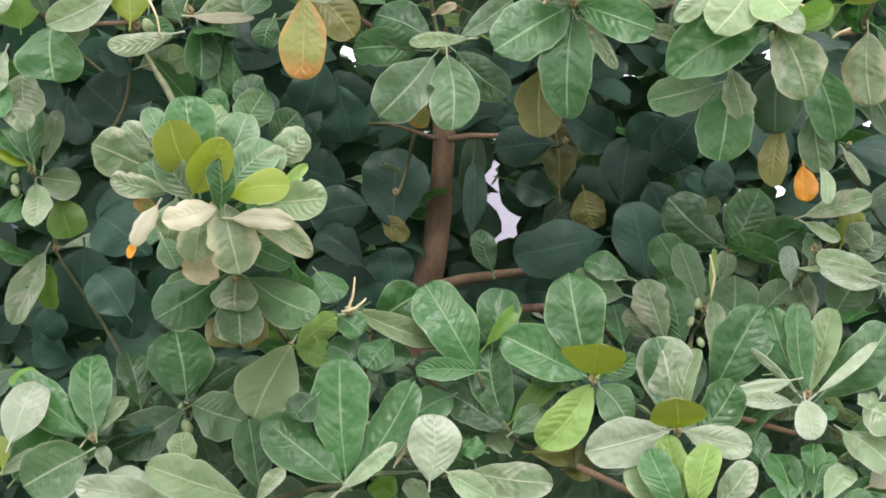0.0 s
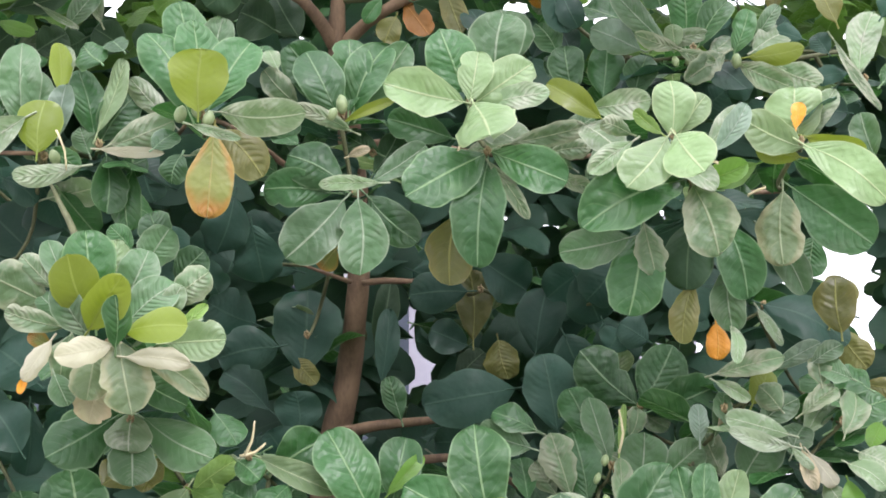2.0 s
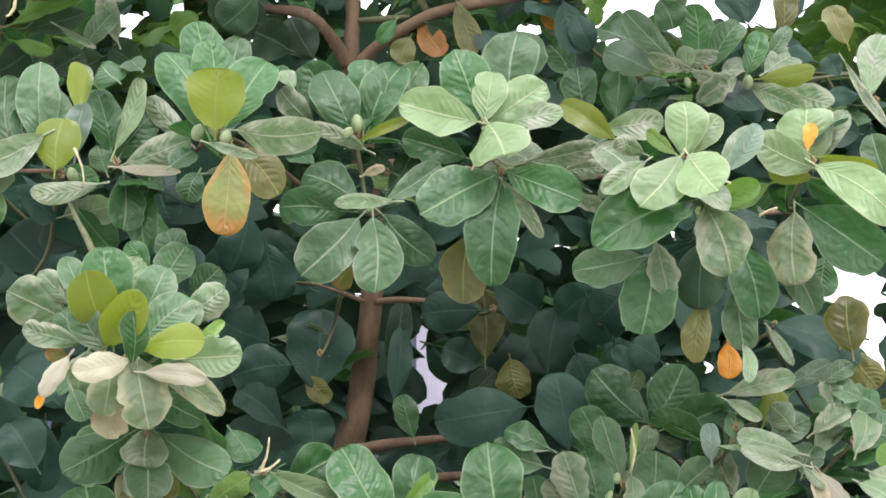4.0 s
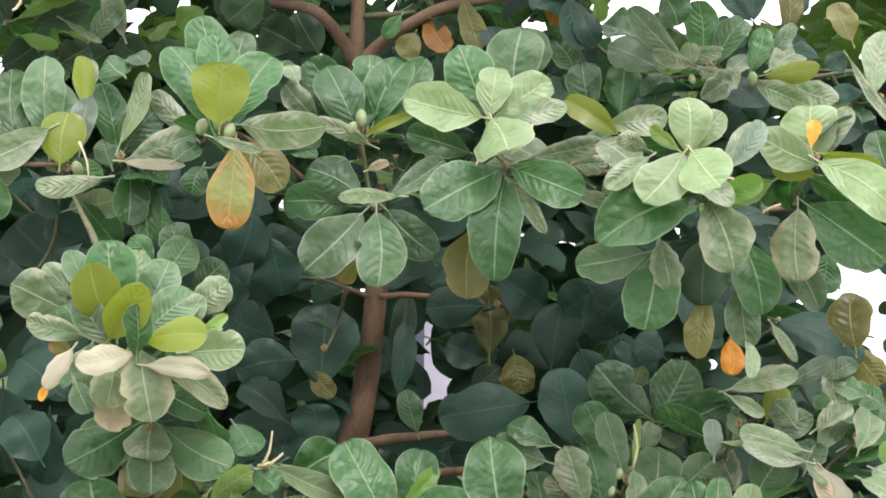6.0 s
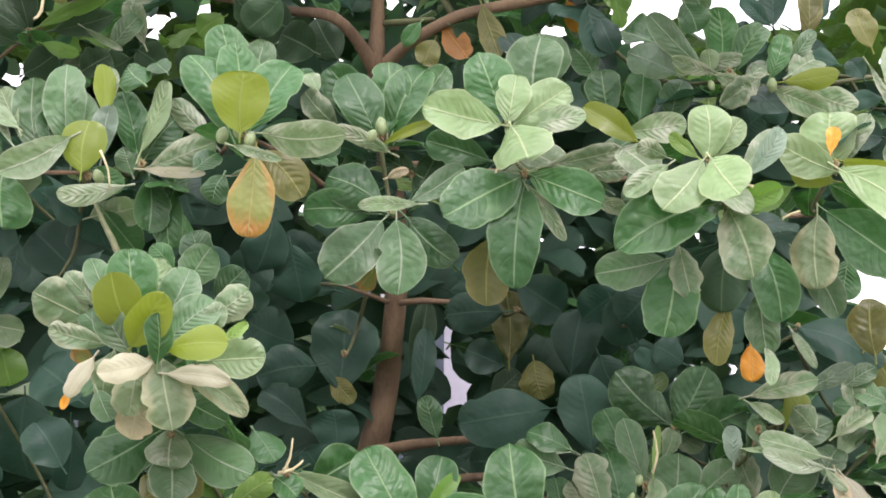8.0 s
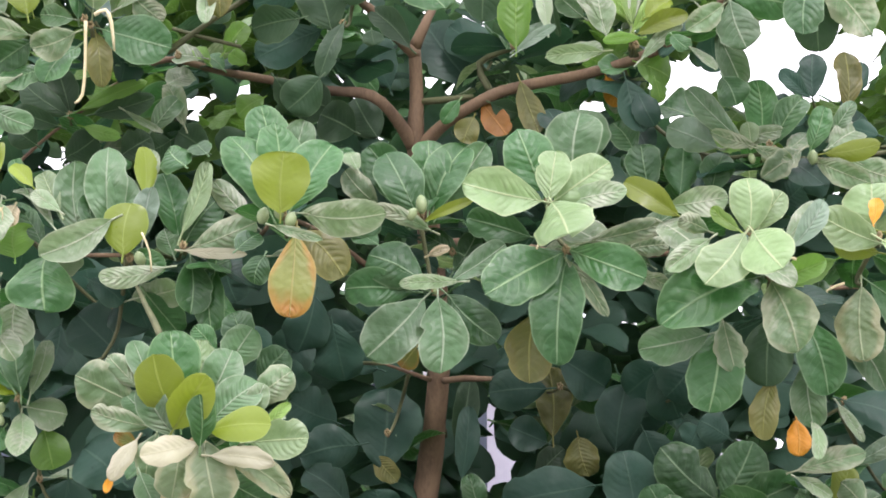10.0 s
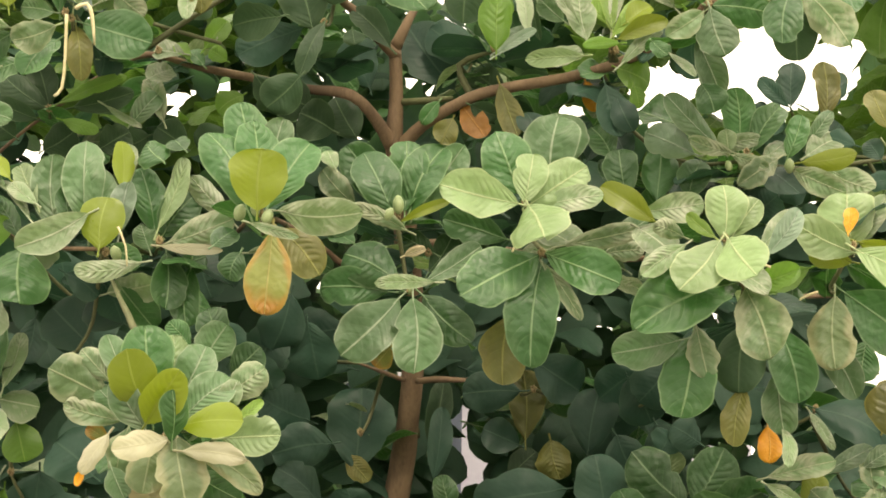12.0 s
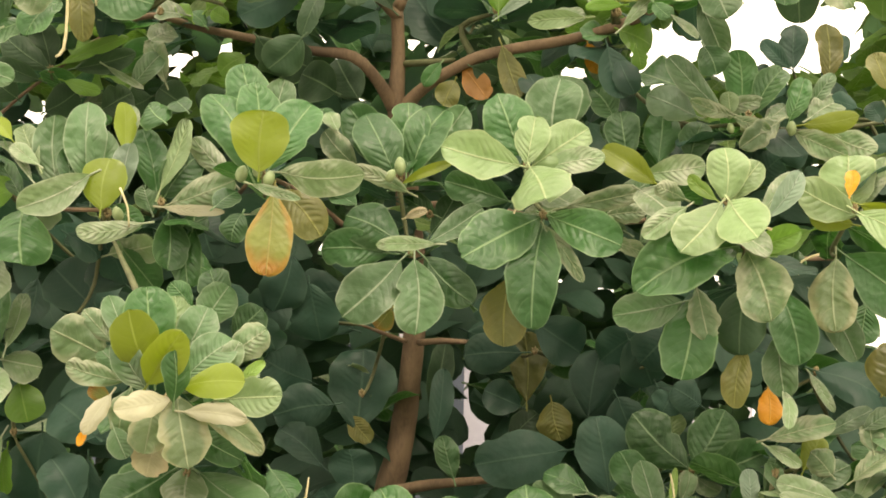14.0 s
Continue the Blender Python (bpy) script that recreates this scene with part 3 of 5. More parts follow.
shoot((-0.855, 4.685, 3.402), [
    (-0.047, 0.032, -0.058, 116, -49, 0.138, 0.112, -42, "g"),
    (-0.237, 0.006, 0.023, 67, 27, 0.114, 0.111, -44, "m"),
    (-0.305, -0.05, 0.163, -137, -43, 0.185, 0.066, 32, "g"),
    (-0.123, 0.02, -0.115, 106, -27, 0.124, 0.088, -55, "g"),])

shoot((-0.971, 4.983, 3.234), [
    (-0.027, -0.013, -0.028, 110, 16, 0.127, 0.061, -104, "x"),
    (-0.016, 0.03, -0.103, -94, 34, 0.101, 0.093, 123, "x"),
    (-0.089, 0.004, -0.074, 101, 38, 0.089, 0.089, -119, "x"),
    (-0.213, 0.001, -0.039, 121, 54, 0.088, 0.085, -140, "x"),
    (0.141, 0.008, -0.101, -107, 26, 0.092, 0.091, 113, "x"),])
shoot((-0.556, 4.599, 3.561), [
    (0.012, -0.01, -0.027, 169, -77, 0.196, 0.05, -3, "p"),
    (0.045, -0.007, -0.018, 163, -79, 0.175, 0.07, -14, "o"),
    (-0.204, -0.018, 0.001, -117, -66, 0.109, 0.076, 79, "y"),
    (-0.045, -0.016, -0.014, -179, -78, 0.102, 0.04, 14, "y"),
    (-0.082, 0.017, 0.007, 117, -46, 0.104, 0.075, -45, "p"),
    (-0.11, 0.012, -0.01, -139, -63, 0.1, 0.017, 37, "c"),
    (0.108, -0.006, 0.028, 60, -67, 0.108, 0.058, -140, "x"),
    (0.168, -0.02, 0.015, -143, -81, 0.119, 0.103, 40, "r"),
    (0.222, 0.015, 0.021, -62, -63, 0.111, 0.059, 131, "x"),])
shoot((-0.694, 5.041, 3.43), [
    (0.072, -0.008, -0.011, 76, 10, 0.094, 0.071, -66, "p"),
    (0.088, -0.006, -0.027, 72, 50, 0.07, 0.045, -51, "l"),
    (0.125, 0.003, 0.009, -82, 55, 0.104, 0.062, 99, "l"),
    (0.162, 0.007, 0.051, -18, 47, 0.132, 0.03, 11, "p"),
    (0.123, 0.023, -0.034, 70, 41, 0.072, 0.055, -54, "g"),
    (0.187, 0.01, -0.022, 100, 32, 0.056, 0.05, -88, "l"),
    (-0.03, 0.01, -0.079, -59, 31, 0.087, 0.089, 50, "p"),
    (0.08, -0.038, 0.085, -91, 39, 0.078, 0.062, 117, "x"),])
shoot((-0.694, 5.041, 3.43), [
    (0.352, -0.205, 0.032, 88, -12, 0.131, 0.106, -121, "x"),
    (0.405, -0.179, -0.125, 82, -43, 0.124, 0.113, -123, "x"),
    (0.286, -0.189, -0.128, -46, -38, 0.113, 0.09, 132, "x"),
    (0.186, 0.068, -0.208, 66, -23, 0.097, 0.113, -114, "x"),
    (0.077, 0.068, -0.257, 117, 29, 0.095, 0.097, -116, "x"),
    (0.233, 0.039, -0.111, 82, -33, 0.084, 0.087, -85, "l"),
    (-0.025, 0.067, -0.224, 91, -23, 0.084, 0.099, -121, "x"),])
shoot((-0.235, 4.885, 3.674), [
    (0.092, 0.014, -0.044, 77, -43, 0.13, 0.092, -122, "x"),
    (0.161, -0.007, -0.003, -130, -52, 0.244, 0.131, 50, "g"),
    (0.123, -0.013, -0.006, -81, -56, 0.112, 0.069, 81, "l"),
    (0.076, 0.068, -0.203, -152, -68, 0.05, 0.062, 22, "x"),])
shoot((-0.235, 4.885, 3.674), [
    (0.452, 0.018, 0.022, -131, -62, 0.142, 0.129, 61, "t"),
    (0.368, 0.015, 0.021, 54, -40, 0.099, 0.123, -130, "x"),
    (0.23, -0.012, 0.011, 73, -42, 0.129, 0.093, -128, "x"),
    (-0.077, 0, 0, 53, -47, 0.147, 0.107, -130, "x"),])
shoot((0.227, 5.051, 3.456), [
    (0, 0, -0.003, -40, 80, 0.181, 0.097, 41, "l"),
    (0.09, -0.067, 0.203, -41, -73, 0.191, 0.031, 141, "x"),
    (0.102, -0.011, 0.07, 0, 52, 0.224, 0.067, 14, "p"),
    (0.018, 0.01, -0.098, -121, -70, 0.164, 0.071, 73, "o"),
    (-0.086, 0.052, -0.147, -114, -54, 0.123, 0.075, 75, "r"),])
shoot((0.227, 5.051, 3.456), [
    (-0.109, 0.04, -0.191, 89, -67, 0.079, 0.072, -94, "o"),
    (0.008, -0.002, -0.009, -74, 38, 0.142, 0.052, 46, "s"),
    (0.11, 0.015, -0.025, -98, 4, 0.138, 0.111, 49, "p"),
    (-0.063, 0.019, -0.157, -85, -21, 0.084, 0.063, 120, "x"),
    (-0.148, 0.046, -0.14, 98, -55, 0.082, 0.047, -100, "g"),
    (-0.487, 0.298, 0.052, -75, -37, 0.129, 0.072, 89, "g"),
    (-0.501, 0.05, -0.163, 91, 19, 0.1, 0.127, -113, "x"),
    (-0.438, 0.065, -0.224, 106, 23, 0.105, 0.127, -120, "x"),])
shoot((0.536, 4.867, 3.392), [
    (0.038, -0.016, 0.074, -87, 36, 0.082, 0.066, 67, "y"),
    (0.016, 0.022, -0.04, -78, -21, 0.097, 0.107, 84, "l"),])
shoot((0.536, 4.867, 3.392), [
    (0.168, -0.02, 0.167, 9, 54, 0.166, 0.066, -3, "p"),
    (0.226, -0.034, 0.162, 5, 51, 0.183, 0.057, 2, "p"),
    (-0.015, 0.024, -0.087, -90, -74, 0.147, 0.097, 82, "d"),
    (0.059, 0.01, -0.091, -105, -78, 0.065, 0.045, 91, "l"),
    (0.014, 0.025, -0.118, -109, -66, 0.107, 0.075, 79, "d"),])
shoot((0.749, 4.651, 3.446), [
    (-0.084, 0.025, -0.124, -133, -45, 0.11, 0.039, 24, "p"),
    (0, 0.052, -0.195, -87, -66, 0.082, 0.096, 80, "e"),
    (0.046, -0.003, 0.083, -88, -5, 0.145, 0.108, 69, "p"),
    (-0.128, 0.036, -0.086, -113, -45, 0.062, 0.056, 53, "g"),])
shoot((0.931, 4.355, 3.407), [
    (0.021, 0.003, -0.006, -102, -21, 0.152, 0.152, 52, "e"),
    (0.007, 0, 0.007, -34, 50, 0.187, 0.084, 27, "g"),])
shoot((1.161, 5.492, 3.41), [
    (-0.087, -0.015, -0.022, 102, 30, 0.079, 0.07, -97, "d"),
    (-0.152, -0.006, -0.01, -103, -14, 0.101, 0.069, 90, "d"),
    (0.086, 0.026, -0.045, -76, 45, 0.054, 0.067, 83, "d"),])

shoot((0.88, 4.842, 3.103), [
    (0.158, -0.015, -0.005, -72, 33, 0.122, 0.083, 61, "p"),
    (0.049, -0.012, -0.011, -52, 37, 0.1, 0.064, 37, "m"),])
shoot((0.683, 5.057, 3.053), [
    (0.036, 0.017, 0.001, 9, 58, 0.199, 0.121, -3, "d"),
    (0.001, 0.011, 0, 22, 48, 0.123, 0.044, -31, "o"),
    (-0.133, 0.013, 0.016, 20, 62, 0.114, 0.041, -23, "g"),
    (-0.274, -0.004, 0.076, -9, 57, 0.213, 0.156, 3, "d"),])
shoot((0.683, 5.057, 3.053), [
    (-0.198, -0.006, 0.086, -63, 56, 0.1, 0.071, 48, "d"),
    (0.049, -0.026, 0.187, 76, 23, 0.119, 0.15, -45, "g"),
    (-0.336, -0.035, 0.15, 58, 64, 0.078, 0.089, -41, "d"),
    (-0.093, -0.039, 0.085, 27, 55, 0.119, 0.091, -12, "d"),
    (0.275, -0.002, 0.007, 103, 40, 0.081, 0.092, -108, "d"),
    (0.323, 0.016, 0.004, -83, 23, 0.088, 0.092, 102, "d"),
    (0.243, 0.008, -0.061, -116, 34, 0.097, 0.121, 114, "d"),])

shoot((0.798, 4.387, 2.653), [
    (0.095, 0.095, -0.316, -180, -59, 0.116, 0.037, -11, "p"),])
shoot((0.909, 4.767, 2.376), [
    (0, -0.01, 0.003, -179, -81, 0.092, 0.067, -13, "a"),])
shoot((1.076, 4.473, 2.768), [
    (-0.228, 0.006, -0.007, -51, 39, 0.191, 0.061, 40, "p"),])
shoot((1.041, 4.59, 2.69), [
    (-0.052, -0.009, 0.054, 83, -23, 0.135, 0.074, -77, "l"),
    (-0.092, 0.004, 0.014, 99, -77, 0.072, 0.069, -82, "e"),
    (0.089, 0.037, -0.118, 109, -79, 0.101, 0.085, -79, "g"),])
shoot((1.337, 4.873, 3.038), [
    (-0.017, -0.009, 0.01, -38, 61, 0.223, 0.091, 28, "p"),
    (-0.083, -0.024, 0.099, -132, -57, 0.238, 0.033, 43, "m"),
    (-0.046, -0.008, 0.013, 96, -11, 0.094, 0.054, -92, "d"),
    (-0.076, -0.03, 0.143, 89, 69, 0.114, 0.083, -77, "o"),
    (0.04, -0.014, -0.019, -60, 40, 0.113, 0.071, 36, "g"),
    (-0.167, -0.032, 0.096, 71, 22, 0.078, 0.061, -84, "d"),
    (-0.094, -0.003, 0.067, 65, 59, 0.067, 0.058, -81, "d"),
    (0.041, -0.04, 0.156, -99, 58, 0.088, 0.073, 89, "d"),
    (-0.046, 0.007, -0.089, 85, 11, 0.088, 0.094, -84, "d"),])
shoot((1.074, 4.986, 2.459), [
    (-0.002, -0.008, -0.001, -92, -22, 0.206, 0.145, 64, "d"),
    (0.173, -0.013, -0.049, -66, 69, 0.131, 0.104, 75, "o"),
    (0.196, 0.024, -0.059, -107, -55, 0.13, 0.09, 91, "o"),
    (0.221, -0.042, 0.203, -79, -69, 0.079, 0.095, 92, "g"),
    (0.131, -0.005, -0.03, -101, -42, 0.113, 0.076, 82, "d"),
    (-0.016, -0.004, -0.008, -155, -47, 0.148, 0.03, 35, "p"),
    (-0.073, 0.028, -0.145, 90, 39, 0.094, 0.061, -86, "d"),
    (0.12, 0.026, -0.115, 93, 31, 0.086, 0.103, -100, "d"),
    (0.264, 0.023, -0.204, -105, -10, 0.101, 0.059, 91, "o"),
    (0.234, 0.023, -0.219, 77, 52, 0.067, 0.073, -96, "d"),])
shoot((1.244, 4.884, 2.148), [
    (-0.023, 0.015, -0.023, -80, 28, 0.176, 0.104, 66, "g"),
    (-0.094, 0.003, -0.038, -41, 38, 0.184, 0.074, 41, "p"),
    (-0.044, -0.014, 0.063, 44, 52, 0.078, 0.095, -24, "g"),
    (-0.01, 0.029, -0.062, -73, 32, 0.099, 0.087, 41, "g"),
    (0.103, 0.011, -0.006, 144, -37, 0.105, 0.055, -38, "l"),
    (0.073, -0.008, 0.078, 65, 29, 0.097, 0.094, -49, "g"),
    (0.015, -0.002, 0.036, 66, 29, 0.096, 0.082, -44, "q"),])
shoot((0.911, 4.782, 2.115), [
    (-0.015, -0.029, -0.019, -28, 53, 0.167, 0.046, 35, "q"),
    (-0.003, -0.021, 0.01, -53, 46, 0.085, 0.028, 59, "t"),])
shoot((0.837, 4.791, 2.033), [
    (0.253, -0.01, 0.019, -32, 39, 0.123, 0.084, 33, "q"),])
shoot((1.112, 4.759, 2.019), [
    (0.002, 0.002, 0.048, -140, -69, 0.105, 0.047, 26, "t"),
    (0.017, 0.006, 0.042, -109, -52, 0.106, 0.06, 53, "c"),
    (0.106, -0.024, 0.012, -120, -31, 0.111, 0.065, 52, "p"),
    (0.057, 0.012, -0.027, -120, -53, 0.088, 0.06, 57, "p"),
    (0.141, 0, 0.041, -121, -28, 0.093, 0.084, 51, "p"),
    (0.108, -0.012, -0.028, -141, -67, 0.076, 0.059, 33, "l"),
    (-0.025, 0.003, 0.055, -121, -46, 0.079, 0.026, 63, "p"),])
shoot((0.737, 5.124, 2.214), [
    (0.03, 0.001, -0.016, -116, -34, 0.091, 0.066, 62, "p"),
    (0.077, 0.017, -0.031, 95, -35, 0.155, 0.121, -56, "d"),
    (-0.031, 0.02, -0.058, -130, -51, 0.105, 0.095, 30, "g"),
    (-0.055, -0.006, 0.139, -74, 60, 0.071, 0.093, 85, "d"),
    (0.054, -0.001, 0.166, 102, 31, 0.09, 0.094, -91, "d"),])
shoot((0.601, 4.752, 1.926), [
    (-0.146, -0.029, 0.185, 84, 23, 0.114, 0.078, -64, "e"),
    (-0.163, 0.015, 0.018, 7, 50, 0.142, 0.071, -11, "e"),])

shoot((0.846, 4.514, 1.799), [
    (0.025, 0.015, -0.027, -111, -36, 0.047, 0.045, 45, "g"),])
shoot((0.985, 4.526, 1.689), [
    (-0.065, -0.003, 0.026, -129, -37, 0.154, 0.098, 37, "p"),
    (-0.012, -0.013, 0.079, -134, -29, 0.116, 0.11, 41, "p"),
    (-0.053, 0.007, -0.025, -68, 27, 0.11, 0.083, 55, "g"),
    (0.012, -0.019, 0.052, 32, 65, 0.074, 0.049, -29, "p"),
    (0.029, -0.018, 0.104, -59, 53, 0.066, 0.048, 41, "p"),
    (-0.007, -0.002, -0.105, -78, 22, 0.095, 0.072, 54, "c"),
    (-0.058, 0.003, -0.103, -91, -13, 0.133, 0.093, 60, "g"),])

shoot((0.816, 4.439, 1.553), [
    (-0.038, 0.002, 0.001, 12, 53, 0.147, 0.089, -1, "g"),
    (-0.01, 0.014, 0.013, -9, 48, 0.117, 0.07, 16, "g"),
    (0.015, 0.008, 0.012, -44, 51, 0.127, 0.063, 29, "g"),
    (0.036, -0.013, -0.001, -47, 34, 0.137, 0.066, 46, "p"),
    (0.014, -0.018, 0.077, -20, 71, 0.061, 0.056, 13, "g"),
    (-0.039, 0.006, -0.012, 69, 11, 0.079, 0.07, -62, "g"),
    (0.061, -0.014, -0.015, -95, 6, 0.09, 0.071, 62, "g"),
    (-0.098, 0.005, 0.094, 19, 54, 0.082, 0.065, -28, "e"),])

shoot((0.147, 4.571, 1.738), [
    (-0.009, 0.002, -0.049, 52, 42, 0.07, 0.087, -26, "p"),
    (-0.06, 0.001, -0.005, 104, -16, 0.087, 0.088, -60, "e"),
    (0.046, 0.015, -0.048, -81, -2, 0.137, 0.105, 51, "o"),
    (0.125, 0.027, -0.091, -100, -2, 0.067, 0.078, 51, "o"),])

shoot((-0.222, 4.489, 2.034), [
    (-0.132, 0, -0.078, -101, -29, 0.089, 0.056, 66, "l"),
    (-0.027, 0.007, -0.012, -109, -38, 0.07, 0.079, 46, "g"),
    (0.023, 0.002, -0.12, 86, 29, 0.09, 0.097, -53, "e"),
    (0.048, 0.021, -0.146, -37, 43, 0.121, 0.105, 25, "e"),
    (0.231, 0.033, -0.206, 98, -26, 0.099, 0.116, -55, "e"),
    (0.09, 0.02, -0.068, 140, -39, 0.106, 0.082, -43, "e"),])
shoot((-0.244, 4.43, 1.641), [
    (-0.014, 0.006, -0.025, 87, -14, 0.095, 0.053, -47, "p"),
    (0.118, 0.004, 0.035, -34, 49, 0.081, 0.018, 17, "c"),
    (-0.058, -0.022, 0.195, 120, -41, 0.077, 0.082, -54, "e"),])
shoot((-0.082, 4.524, 1.7), [
    (0.138, 0.005, -0.031, 24, 49, 0.089, 0.067, -32, "g"),
    (-0.05, 0.022, -0.104, 58, 33, 0.075, 0.076, -39, "l"),
    (0.028, 0.014, -0.133, 63, 49, 0.089, 0.053, -59, "p"),
    (0.148, 0.013, -0.124, -70, 12, 0.104, 0.059, 58, "p"),
    (0.165, -0.008, -0.006, 76, 16, 0.056, 0.06, -57, "g"),])
shoot((-0.655, 4.811, 1.839), [
    (-0.112, -0.011, -0.006, 38, 64, 0.155, 0.089, -19, "e"),])
shoot((-0.372, 4.597, 1.966), [
    (-0.085, -0.017, 0.07, 105, -31, 0.128, 0.114, -45, "o"),
    (-0.058, -0.015, 0.069, 147, -51, 0.106, 0.076, -20, "o"),
    (-0.007, 0.011, 0.014, 53, 40, 0.092, 0.06, -39, "l"),
    (0.02, -0.011, -0.055, -128, -45, 0.099, 0.079, 27, "g"),])
shoot((-0.854, 4.619, 1.76), [
    (0.009, -0.01, 0.013, 15, 62, 0.224, 0.106, -14, "g"),
    (-0.021, 0.018, -0.006, -46, 43, 0.159, 0.06, 31, "p"),
    (-0.018, 0.005, 0.005, 71, 39, 0.239, 0.113, -64, "g"),
    (-0.18, -0.084, -0.004, -21, 55, 0.185, 0.113, 17, "w"),
    (-0.23, -0.004, -0.082, -79, 31, 0.11, 0.041, 60, "p"),
    (-0.195, 0.019, -0.094, -63, 48, 0.159, 0.137, 55, "g"),
    (-0.036, -0.001, -0.16, -83, 7, 0.216, 0.163, 44, "w"),
    (-0.215, -0.012, -0.067, 22, 66, 0.089, 0.045, -7, "y"),
    (0.031, 0.009, -0.075, 39, 64, 0.06, 0.04, -31, "p"),
    (-0.112, 0.058, 0.107, 75, 29, 0.121, 0.074, -54, "l"),])

shoot((-1.006, 4.968, 2.259), [
    (-0.032, 0.01, -0.008, 96, -64, 0.203, 0.09, -71, "p"),
    (0.071, 0.012, -0.001, 1, -63, 0.239, 0.234, -172, "d"),
    (0.19, 0.022, -0.067, 13, -60, 0.194, 0.094, -179, "d"),
    (-0.019, 0.017, -0.042, 35, -88, 0.118, 0.064, -132, "l"),
    (0.291, 0.019, -0.038, 18, -54, 0.174, 0.107, -154, "d"),
    (-0.066, 0.02, -0.232, -118, 29, 0.109, 0.089, 126, "d"),
    (-0.091, 0.005, -0.115, 52, -44, 0.16, 0.088, -126, "d"),
    (0.032, 0.041, -0.294, 105, 31, 0.117, 0.09, -130, "d"),
    (0.145, 0.015, 0.011, -115, 44, 0.099, 0.118, 128, "d"),])
shoot((-0.466, 4.43, 2.117), [
    (-0.051, 0.007, -0.013, 90, -27, 0.161, 0.14, -74, "g"),
    (-0.042, 0.014, -0.066, -123, -54, 0.088, 0.114, 43, "p"),
    (0.17, 0.006, 0.008, -125, -48, 0.096, 0.088, 36, "e"),])

shoot((-0.898, 4.476, 2.79), [
    (0.023, -0.023, 0.047, 37, 48, 0.169, 0.057, -39, "b"),
    (0.023, -0.027, 0.049, 64, 35, 0.103, 0.043, -61, "p"),])
shoot((-0.898, 4.476, 2.79), [
    (0.009, -0.016, 0.01, 43, 34, 0.243, 0.033, -37, "p"),
    (0.32, -0.045, 0.156, 46, 39, 0.089, 0.084, -51, "g"),
    (0.372, -0.036, 0.186, 44, 39, 0.061, 0.06, -39, "e"),])
shoot((-1.071, 4.547, 2.907), [
    (0.004, -0.02, 0.006, 3, 59, 0.169, 0.065, -13, "y"),
    (0.109, -0.013, 0.016, 77, 45, 0.083, 0.044, -62, "y"),
    (0.025, 0.016, -0.017, 178, -60, 0.128, 0.087, -4, "p"),
    (0.06, 0.018, -0.024, 143, -64, 0.07, 0.061, -32, "t"),
    (0.061, 0.044, -0.149, 26, 77, 0.093, 0.117, -26, "l"),
    (-0.007, -0.016, 0.067, 27, 52, 0.137, 0.069, -11, "p"),
    (0.088, 0.005, 0.015, 45, 55, 0.103, 0.042, -53, "g"),
    (-0.037, 0.044, -0.146, -43, 48, 0.068, 0.073, 33, "e"),
    (0.132, 0.028, -0.121, 56, 50, 0.17, 0.055, -52, "e"),])
shoot((-0.926, 4.536, 2.755), [
    (0.002, -0.007, -0.009, -156, -77, 0.143, 0.165, 7, "g"),
    (-0.075, 0.041, -0.11, -142, -83, 0.117, 0.112, 43, "p"),
    (-0.111, 0.007, -0.061, 117, -67, 0.125, 0.084, -44, "p"),
    (-0.127, 0.042, -0.166, -117, -49, 0.117, 0.072, 41, "p"),
    (-0.128, 0.035, -0.111, 173, -59, 0.144, 0.067, -21, "g"),
    (0.103, 0.036, -0.055, -82, -33, 0.1, 0.071, 84, "d"),])
shoot((-1.014, 4.719, 2.431), [
    (0.028, -0.001, 0.006, -5, 55, 0.212, 0.051, 12, "p"),
    (0.017, 0.023, -0.018, -79, -7, 0.098, 0.113, 55, "p"),
    (0.007, 0.008, -0.034, -170, -50, 0.155, 0.071, 3, "p"),
    (0.059, 0.038, -0.072, -90, -75, 0.101, 0.104, 94, "l"),
    (-0.002, 0.004, 0.012, 77, 31, 0.093, 0.06, -49, "y"),
    (0.008, -0.009, 0.01, 20, 68, 0.176, 0.09, -21, "g"),
    (-0.013, -0.012, 0.024, 45, 42, 0.153, 0.074, -28, "g"),
    (-0.035, 0.018, -0.068, 148, -50, 0.081, 0.059, -39, "g"),
    (-0.048, -0.004, -0.001, 96, -15, 0.056, 0.065, -54, "e"),])
shoot((-0.846, 5.011, 2.717), [
    (-0.024, -0.001, 0.03, -66, -71, 0.165, 0.189, 126, "d"),
    (-0.068, 0.002, -0.007, -89, -76, 0.133, 0.087, 72, "d"),
    (-0.077, -0.023, 0.133, -24, -73, 0.121, 0.149, 139, "d"),
    (0.033, -0.039, 0.099, -73, -58, 0.121, 0.134, 108, "d"),
    (-0.137, 0.017, -0.043, 46, -70, 0.124, 0.098, -121, "d"),
    (0.3, -0.019, 0.119, -39, -65, 0.11, 0.105, 133, "d"),
    (0.376, -0.02, 0.072, 89, 45, 0.087, 0.101, -90, "d"),
    (0.343, 0.035, -0.039, -97, -55, 0.113, 0.09, 79, "d"),
    (0.467, 0.028, -0.132, -54, -67, 0.095, 0.097, 145, "d"),])
shoot((-0.309, 4.193, 2.729), [
    (-0.049, -0.004, -0.059, 73, -68, 0.068, 0.066, -97, "e"),
    (-0.113, -0.002, -0.046, -57, 40, 0.072, 0.063, 46, "e"),])

